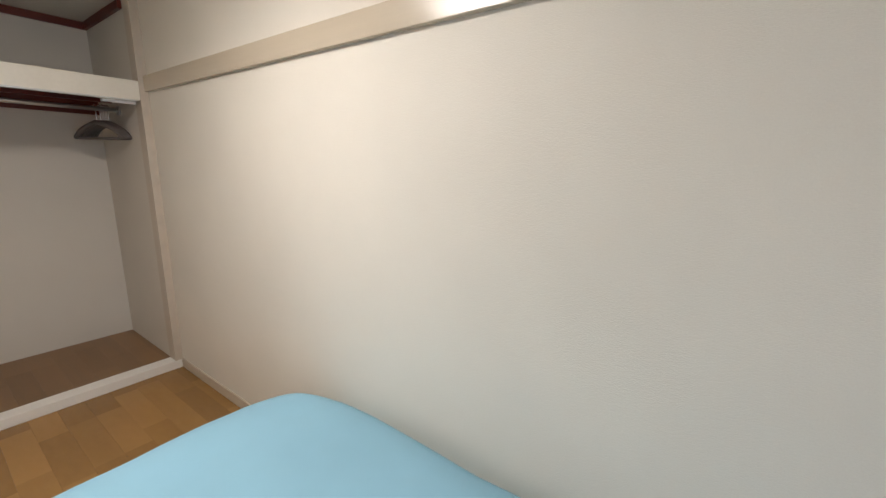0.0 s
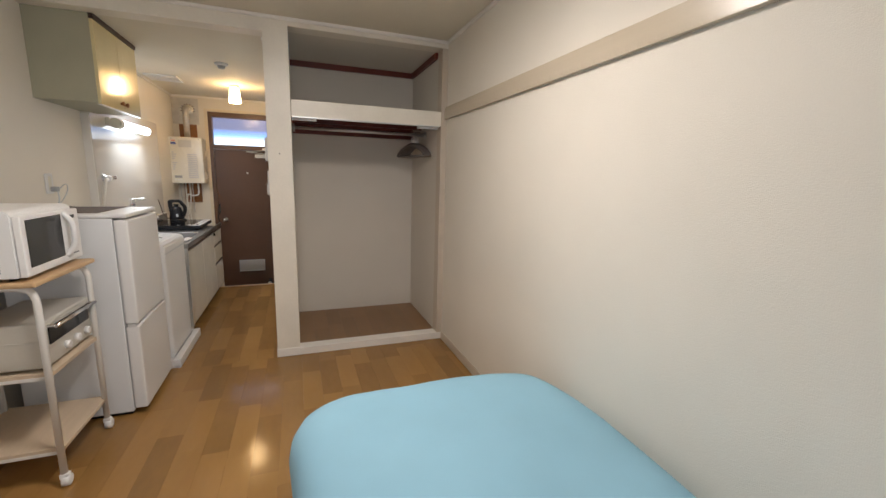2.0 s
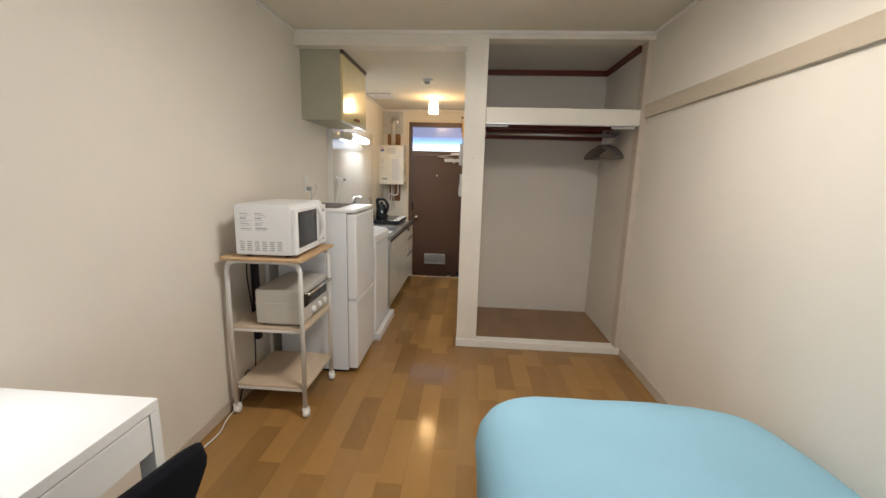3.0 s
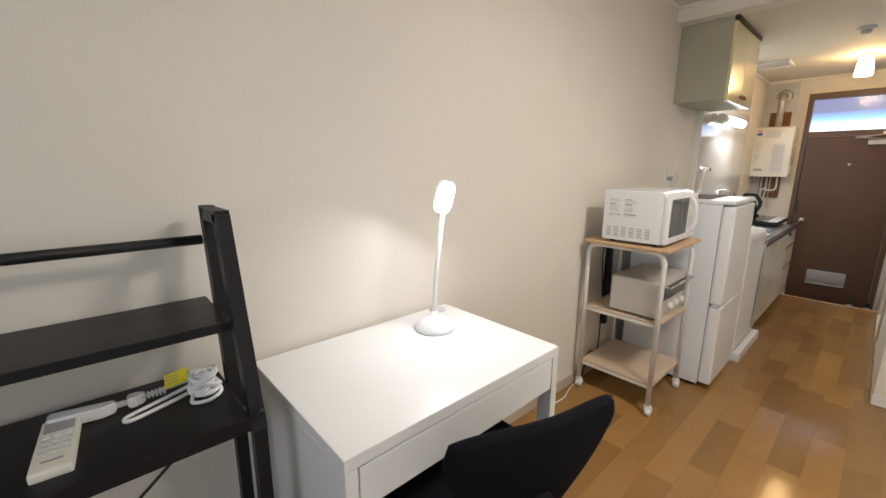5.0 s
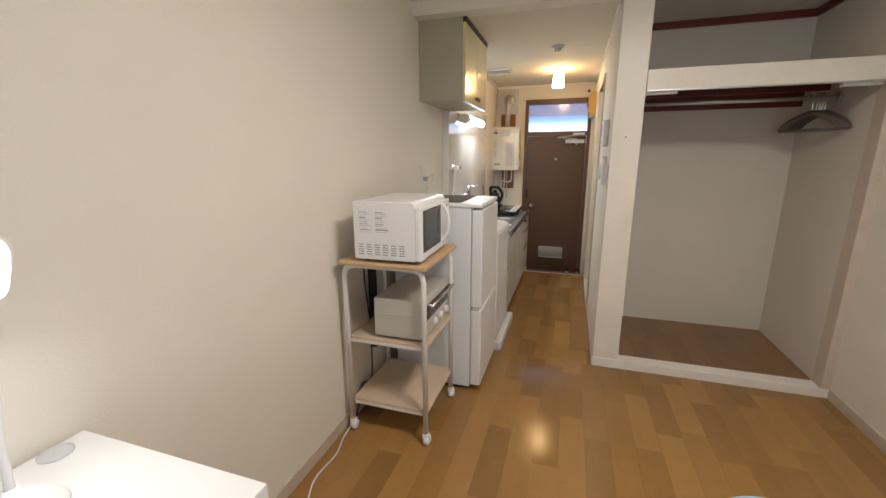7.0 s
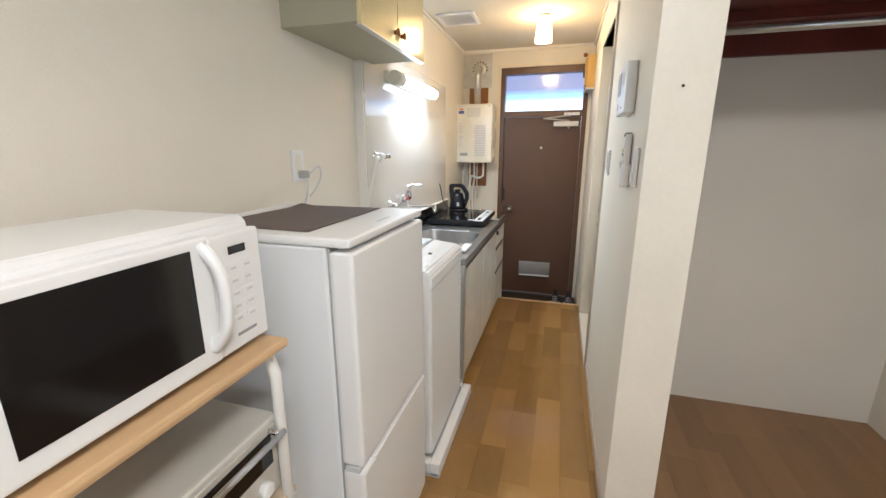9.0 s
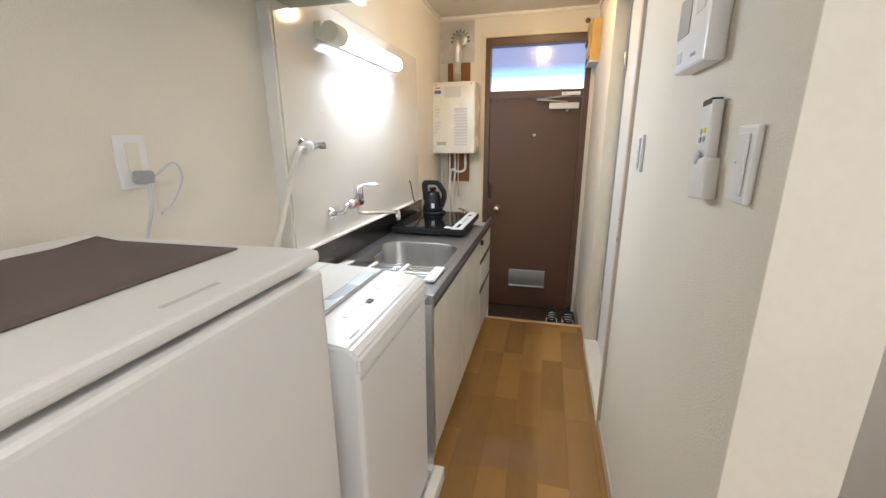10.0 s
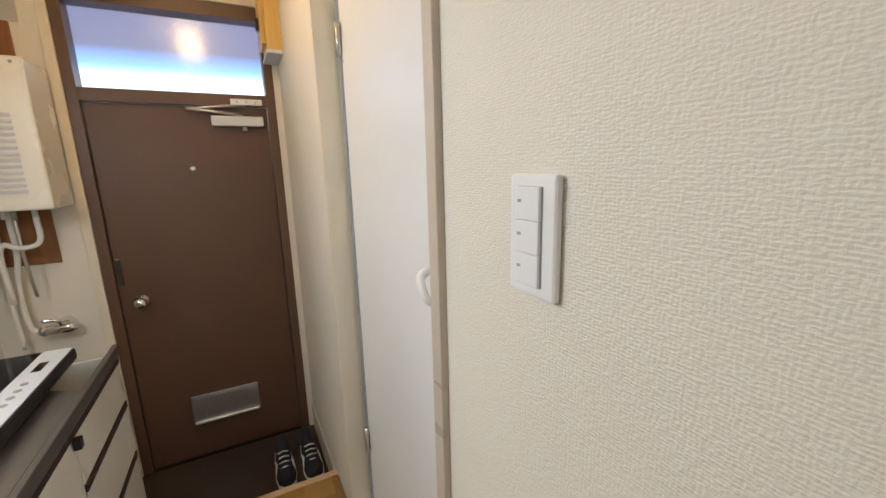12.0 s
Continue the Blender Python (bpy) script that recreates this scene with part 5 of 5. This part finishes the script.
# ---- water heater ----
hx0, hx1, hy0, hy1, hz0, hz1 = DOORX + 0.012, -6.135, -1.612, -1.275, 1.172, 1.70
for nm, z0, z1 in (("backing_board", 1.66, 1.865), ("backing_board", 0.937, 1.30)):
    single(nm, B(DOORX, DOORX + 0.011, -1.54, -1.357, z0, z1, bev=0.001), BOARD, "brown plywood board behind the water heater", "board", "heater backing boards")
h = thing("water_heater", (-6.25, -1.44, hz0), "cream gas water heater with a louvre panel, on the wall", "water heater")
part("body", B(hx0, hx1, hy0, hy1, hz0, hz1, bev=0.012, seg=3), HEATM, h)
for i in range(13):
    z = 1.235 + i * 0.022
    part("louvre", B(hx1, hx1 + 0.004, -1.435, -1.335, z, z + 0.012, bev=0.0015), INKL, h)
pn = part("panel", B(hx1, hx1 + 0.005, -1.585, -1.49, 1.19, 1.27, bev=0.002), IVORY, h)
part("panel_display", B(hx1 + 0.005, hx1 + 0.0065, -1.575, -1.50, 1.235, 1.262), GREY, pn)
for i in range(3):
    part("panel_button", B(hx1 + 0.005, hx1 + 0.007, -1.575 + i * 0.027, -1.557 + i * 0.027, 1.205, 1.22), WHITE, pn)
part("logo", B(hx1, hx1 + 0.001, -1.585, -1.545, 1.652, 1.661), RED, h)
part("logo_mark", B(hx1, hx1 + 0.001, -1.59, -1.54, 1.615, 1.640), BLUEP, h)
for j in range(9):
    if j == 4:
        continue
    part("label_line", B(hx1, hx1 + 0.001, -1.588, -1.588 + 0.02 + 0.008 * (j * 7 % 4), 1.52 - j * 0.024, 1.533 - j * 0.024), INKL, h)
part("plate", B(hx1, hx1 + 0.002, -1.515, -1.385, 1.585, 1.665, bev=0.0005), OVENM, h, "worn silver plate")
for z in (1.655,):
    for y in (hy0 + 0.03, hy1 - 0.03):
        part("screw", lathe([(0.006, 0), (0.005, 0.003)], (hx1, y, hz1 - 0.02), 10, "x"), GREY, h)
part("flue", T([(-6.25, -1.44, hz1), (-6.25, -1.44, 1.965)] + smooth_run([(-6.25, -1.44, 1.97), (-6.262, -1.44, 2.01), (-6.30, -1.44, 2.03)], 5) + [(DOORX, -1.44, 2.03)], 0.031, 18), GALV, h, "galvanised flue pipe")
for z in (1.76, 1.84):
    part("flue_seam", lathe([(0.0325, -0.004), (0.033, 0), (0.0325, 0.004)], (-6.25, -1.44, z), 18), GALV, h)
for y, r, mm in ((-1.55, 0.007, GALV), (-1.46, 0.008, HOSE), (-1.43, 0.008, GALV), (-1.37, 0.009, HOSE)):
    part("pipe_stub", T([(-6.25, y, hz0 - 0.035), (-6.25, y, hz0 + 0.004)], r), mm, h)
part("pipe", T(smooth_run([(-6.25, -1.37, hz0 - 0.03), (-6.25, -1.37, 1.06), (-6.25, -1.39, 1.03), (-6.25, -1.44, 1.025), (-6.25, -1.48, 1.04), (-6.26, -1.50, 0.98), (-6.28, -1.50, 0.80)]), 0.010), HOSE, h)
part("pipe", T(smooth_run([(-6.25, -1.55, hz0 - 0.03), (-6.25, -1.55, 1.0), (-6.27, -1.55, 0.8)]), 0.006), GALV, h)
part("pipe", T(smooth_run([(-6.25, -1.43, hz0 - 0.03), (-6.25, -1.43, 1.0), (-6.28, -1.43, 0.82)]), 0.006), GALV, h)
f = thing("flue_plate", (DOORX, -1.465, 2.01), "galvanised wall plate round the flue", "flue plate")
part("plate", B(DOORX, DOORX + 0.004, -1.602, -1.327, 1.866, 2.164), GALV, f)
part("collar", lathe([(0.06, 0.004), (0.058, 0.010), (0.034, 0.014)], (DOORX, -1.44, 2.03), 24, "x"), GALV, f)
for i in range(9):
    a = radians(-10 + i * 25)
    part("tab", prism([(-1.44 + 0.055 * math.cos(a - 0.15), 2.03 + 0.055 * math.sin(a - 0.15)), (-1.44 + 0.082 * math.cos(a), 2.03 + 0.082 * math.sin(a)), (-1.44 + 0.055 * math.cos(a + 0.15), 2.03 + 0.055 * math.sin(a + 0.15))], DOORX + 0.004, DOORX + 0.007, "x"), STEELDARK, f)

# ---- wall cabinet ----
cx0, cx1, cyf = -4.35, -3.70, -1.325
c = thing("wall_cabinet", (-4.05, -1.48, 1.705), "grey-green wall cabinet with glossy cream doors", "cabinet")
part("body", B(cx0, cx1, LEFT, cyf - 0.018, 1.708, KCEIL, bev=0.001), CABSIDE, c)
part("top_trim", B(cx0 - 0.004, cx1 + 0.004, cyf - 0.017, cyf + 0.006, 2.172, KCEIL), DARKTRIM, c, "dark brown top trim")
for a, b2, kn in ((-4.0235, cx1 + 0.001, -3.99), (cx0 - 0.001, -4.0265, -4.06)):
    dd = part("door", B(a, b2, cyf - 0.0175, cyf, 1.700, 2.170, bev=0.002), CABDOOR, c)
    part("knob", lathe([(0.008, 0.0), (0.008, 0.008), (0.015, 0.014), (0.014, 0.02), (0.006, 0.023)], (kn, cyf, 1.745), 16, "y"), BOARD, dd, "brown wooden knob")
part("bottom_edge", B(cx0, cx1 + 0.002, cyf - 0.022, cyf + 0.002, 1.696, 1.6995), ALU, c)

# ---- kitchen tube lamp ----
l = thing("tube_lamp", (-4.850, KITCH, 1.68), "white kitchen strip lamp with a glowing tube", "lamp")
part("housing", B(-5.210, -4.485, KITCH + 0.005, KITCH + 0.035, 1.645, 1.705, bev=0.006), IVORY, l)
part("end_cap", T([(-4.485, KITCH + 0.067, 1.665), (-4.570, KITCH + 0.067, 1.665)], 0.037, 20), IVORY, l, "cream end cap")
part("tube", T([(-4.571, KITCH + 0.067, 1.665), (-5.180, KITCH + 0.067, 1.665), (-5.202, KITCH + 0.067, 1.665), (-5.215, KITCH + 0.067, 1.665)], [0.035, 0.035, 0.029, 0.014], 20), TUBEGLOW, l, "glowing diffuser tube")
# ---- pendant, detector, vent ----
px, py = -5.5, -0.822
l = thing("ceiling_lamp", (px, py, KCEIL), "small warm glowing glass lamp on the kitchen ceiling", "lamp")
part("holder", lathe([(0.045, 0.0), (0.045, -0.012), (0.03, -0.02), (0.028, -0.03)], (px, py, KCEIL), 20), WHITE, l)
part("shade", lathe([(0.040, -0.03), (0.046, -0.05), (0.056, -0.15), (0.057, -0.172), (0.050, -0.174), (0.01, -0.175)], (px, py, KCEIL), 24), BULBGLOW, l, "warm glowing shade")
s = thing("smoke_detector", (-4.59, -0.80, KCEIL), "small grey ceiling detector", "detector")
part("base", lathe([(0.05, 0), (0.05, -0.012), (0.038, -0.02)], (-4.59, -0.80, KCEIL), 24), LGREY, s)
part("sensor", lathe([(0.03, -0.02), (0.026, -0.04), (0.012, -0.045)], (-4.59, -0.80, KCEIL), 20), GREY, s)
v = thing("ceiling_vent", (-5.40, -1.42, KCEIL), "white square ceiling exhaust grille", "vent")
part("backing", B(-5.52, -5.28, -1.54, -1.29, KCEIL - 0.004, KCEIL - 0.001), GREY, v)
for a in ((-5.53, -5.27, -1.55, -1.525), (-5.53, -5.27, -1.305, -1.28), (-5.53, -5.505, -1.524, -1.306), (-5.295, -5.27, -1.524, -1.306)):
    part("frame", B(*a, KCEIL - 0.016, KCEIL - 0.001, bev=0.003), WHITE, v)
for i in range(13):
    part("slat", B(-5.503, -5.297, -1.519 + i * 0.0165, -1.511 + i * 0.0165, KCEIL - 0.013, KCEIL - 0.005), WHITE, v)

# ---- hall wall fittings ----
yh = HALL


def switch(name, x, z, label, three=True, w=0.066, hgt=0.118):
    s = thing(name, (x, yh, z), label, "switch")
    part("plate", B(x - w / 2, x + w / 2, yh - 0.010, yh, z - hgt / 2, z + hgt / 2, bev=0.005, seg=3), WHITE, s)
    if three:
        part("inner_frame", B(x - 0.0185, x + 0.0165, yh - 0.0115, yh - 0.0098, z - 0.0475, z + 0.0475, bev=0.0006), GREY, s)
    for i in range(3 if three else 1):
        hh = 0.031 if three else 0.092
        zc = z + (0.0315 * (1 - i) if three else 0)
        rk = part("rocker", B(x - 0.018, x + 0.0155, yh - 0.0145, yh - 0.0105, zc - hh / 2, zc + hh / 2, bev=0.0012), WHITE, s)
        part("indicator", B(x - 0.014, x - 0.009, yh - 0.0149, yh - 0.0144, zc + 0.001, zc + 0.004), GREY, rk)
    return s


switch("light_switch", -4.459, 1.225, "white three-rocker light switch on the hall wall")
switch("wall_switch", -3.712, 1.23, "white wide wall switch near the pillar", False)
i = thing("intercom", (-3.955, yh, 1.48), "white wall intercom panel with a small screen", "intercom")
part("body", B(-4.062, -3.875, yh - 0.036, yh, 1.405, 1.57, bev=0.006), WHITE, i)
part("screen", B(-4.060, -3.985, yh - 0.0375, yh - 0.0358, 1.475, 1.55), GREY, i, "dark grey screen")
part("speaker", B(-3.955, -3.905, yh - 0.037, yh - 0.0358, 1.50, 1.54), LGREY, i)
part("button", B(-4.045, -4.015, yh - 0.0375, yh - 0.0358, 1.425, 1.445, bev=0.0005), LGREY, i)
part("print", B(-3.955, -3.925, yh - 0.0365, yh - 0.0358, 1.425, 1.431), INK, i)
r = thing("wall_remote", (-3.845, yh, 1.25), "white ceiling lamp remote in a wall holder", "remote")
part("holder", B(-3.880, -3.817, yh - 0.03, yh, 1.16, 1.235, bev=0.006), WHITE, r)
part("body", B(-3.872, -3.825, yh - 0.024, yh - 0.004, 1.175, 1.335, bev=0.004), WHITE, r)
part("tip", B(-3.870, -3.827, yh - 0.0245, yh - 0.006, 1.327, 1.338, bev=0.002), BLACK, r, "black tip")
for a, z, mm in ((-3.860, 1.283, LGREY), (-3.843, 1.283, YELLOW), (-3.860, 1.268, GREY), (-3.843, 1.268, GREY)):
    part("button", lathe([(0.0055, 0.0), (0.005, -0.002)], (a, yh - 0.024, z), 12, "y"), mm, r)
part("dial", lathe([(0.013, 0.0), (0.012, -0.003), (0.006, -0.0035)], (-3.852, yh - 0.029, 1.236), 16, "y"), LGREY, r)
r.rotation_euler[1] = radians(-5)
# breaker box above the entry
b = thing("breaker_box", (-6.1, yh, 1.9), "yellow pine board with a fuse box above the entry", "fuse box")
part("board", B(-6.34, -6.14, yh - 0.062, yh, 1.80, 2.06, bev=0.003), YWOOD, b)
part("box", B(-6.33, -6.17, yh - 0.078, yh - 0.0622, 1.83, 2.04, bev=0.003), YWOOD, b)
part("lever", B(-6.27, -6.24, yh - 0.092, yh - 0.078, 1.90, 1.95, bev=0.003), BLACK, b)
part("foot_strip", B(-6.35, -6.13, yh - 0.066, yh - 0.002, 1.785, 1.799), LGREY, b)
single("coat_peg", lathe([(0.012, 0.0), (0.012, 0.01), (0.018, 0.016), (0.014, 0.026), (0.004, 0.03)], (DOORX, -0.50, 2.10), 16, "x"), BOARD, "round brown wooden peg above the front door", "peg")

# ---- shoes in the entry ----


def shoe(x, y, mirror):
    s = thing("shoe", (x, y, GENKAN), "black and white sports shoe on the entry floor", "shoe", "pair of shoes by the door")
    L, n, rings, top = 0.27, 16, [], []
    outline = [(0.0, 0.030), (0.06, 0.037), (0.14, 0.036), (0.2, 0.044), (0.25, 0.036), (0.27, 0.015)]

    def ring(bm, z, grow, lift=lambda q: 0):
        out = []
        for q, wd in outline:
            out.append((x - 0.14 + q, wd + grow))
        pts = [(px2, y + wd2, z + lift(px2)) for px2, wd2 in out] + [(px2, y - wd2, z + lift(px2)) for px2, wd2 in reversed(out)]
        return [bm.verts.new(p) for p in pts]
    bm = bmesh.new()
    a, b2 = ring(bm, GENKAN + 0.001, 0.0), ring(bm, GENKAN + 0.030, 0.004)
    for i2 in range(len(a)):
        j2 = (i2 + 1) % len(a)
        bm.faces.new((a[i2], a[j2], b2[j2], b2[i2])).smooth = True
    bm.faces.new(a[::-1]), bm.faces.new(b2)
    part("sole", bm, SHOEW, s, "white rubber sole")
    bm = bmesh.new()
    hgt = lambda px2: 0.055 * max(0, 1 - (px2 - x + 0.14) / 0.2)
    a, b2, c2 = ring(bm, GENKAN + 0.031, 0.001), ring(bm, GENKAN + 0.058, -0.006, lambda q: hgt(q) * 0.5), ring(bm, GENKAN + 0.070, -0.016, hgt)
    for u, v2 in ((a, b2), (b2, c2)):
        for i2 in range(len(a)):
            j2 = (i2 + 1) % len(a)
            bm.faces.new((u[i2], u[j2], v2[j2], v2[i2])).smooth = True
    bm.faces.new(c2)
    part("upper", bm, SHOEB, s)
    part("toe_cap", lathe([(0.036, 0.0), (0.034, 0.018), (0.022, 0.032), (0.004, 0.036)], (x + 0.088, y, GENKAN + 0.030), 16), SHOEW, s, "white toe cap")
    for i2 in range(4):
        xx = x - 0.03 + i2 * 0.028
        z2 = GENKAN + 0.082 + hgt(xx)
        part("lace", T([(xx, y - 0.024, z2 - 0.012), (xx + 0.004, y, z2 - 0.002), (xx, y + 0.024, z2 - 0.012)], 0.0035, 8), SHOEW, s)
    for sg in (-1, 1):
        part("side_stripe", T([(x - 0.05, y + sg * 0.040, GENKAN + 0.036), (x + 0.0, y + sg * 0.036, GENKAN + 0.062), (x + 0.05, y + sg * 0.042, GENKAN + 0.038)], 0.005, 8), SHOEW, s)
    return s


shoe(-6.04, -0.615, 1)
shoe(-6.03, -0.492, -1)

# ---- hangers ----
h = thing("clothes_hanger", (-4.0, 0.72, 1.679), "grey plastic clothes hanger on the closet rod", "hanger", "hangers on the rod")


def hanger(x, y):
    part("hook", T(smooth_run([(x, y, 1.58), (x, y, 1.655), (x - 0.016, y, 1.675), (x, y, 1.690), (x + 0.016, y, 1.678)]), 0.003, 8), CHROME, h)
    part("shoulder_bar", T(smooth_run([(x + 0.172, y, 1.488), (x + 0.12, y, 1.537), (x + 0.03, y, 1.577), (x, y, 1.583), (x - 0.03, y, 1.577), (x - 0.12, y, 1.537), (x - 0.172, y, 1.488)]), [0.012] + [0.015] * 35 + [0.012], 10), HANGERM, h)
    part("bar", T([(x + 0.172, y, 1.488), (x - 0.172, y, 1.488)], 0.008, 8), HANGERM, h)


hanger(-4.0, 0.72)
h.rotation_euler[2] = radians(20)
for n, (y, a) in enumerate(((0.675, 28), (0.695, 24), (0.708, 22), (0.735, 17))):
    copy_thing(h, pose(-4.0, y, 1.679, 0, 0, a))

# ---- floor planks ----
random.seed(11)
PW = 0.115


def plank(x0, x1, y0, y1, z=0.0, owner=sub, material=PLANK):
    bm = bmesh.new()
    g = 0.00025
    box(bm, x0 + g, x1 - g, y0 + g, y1 - g, z - 0.006, z)
    ob = new("plank", mesh_of("plank", bm, material))
    ob.parent = owner


def rows(xa, xb, ya, yb, *more):
    y = ya
    while y < yb - 0.002:
        y2 = min(y + PW, yb)
        x = xb + random.uniform(0, 0.45)
        while x > xa:
            lo = x - 0.46
            if min(x, xb) - max(lo, xa) > 0.01:
                plank(max(lo, xa), min(x, xb), y, y2, *more)
            x = lo
        y = y2


rows(FRONT + 0.004, BACK, LEFT + 0.008, RIGHT - 0.008)
rows(STEP, FRONT + 0.004, KITCH + 0.004, HALL - 0.007)
rows(CB, FRONT - 0.09, -0.268, 0.80, 0.052, closet_floor, CLOSETF)
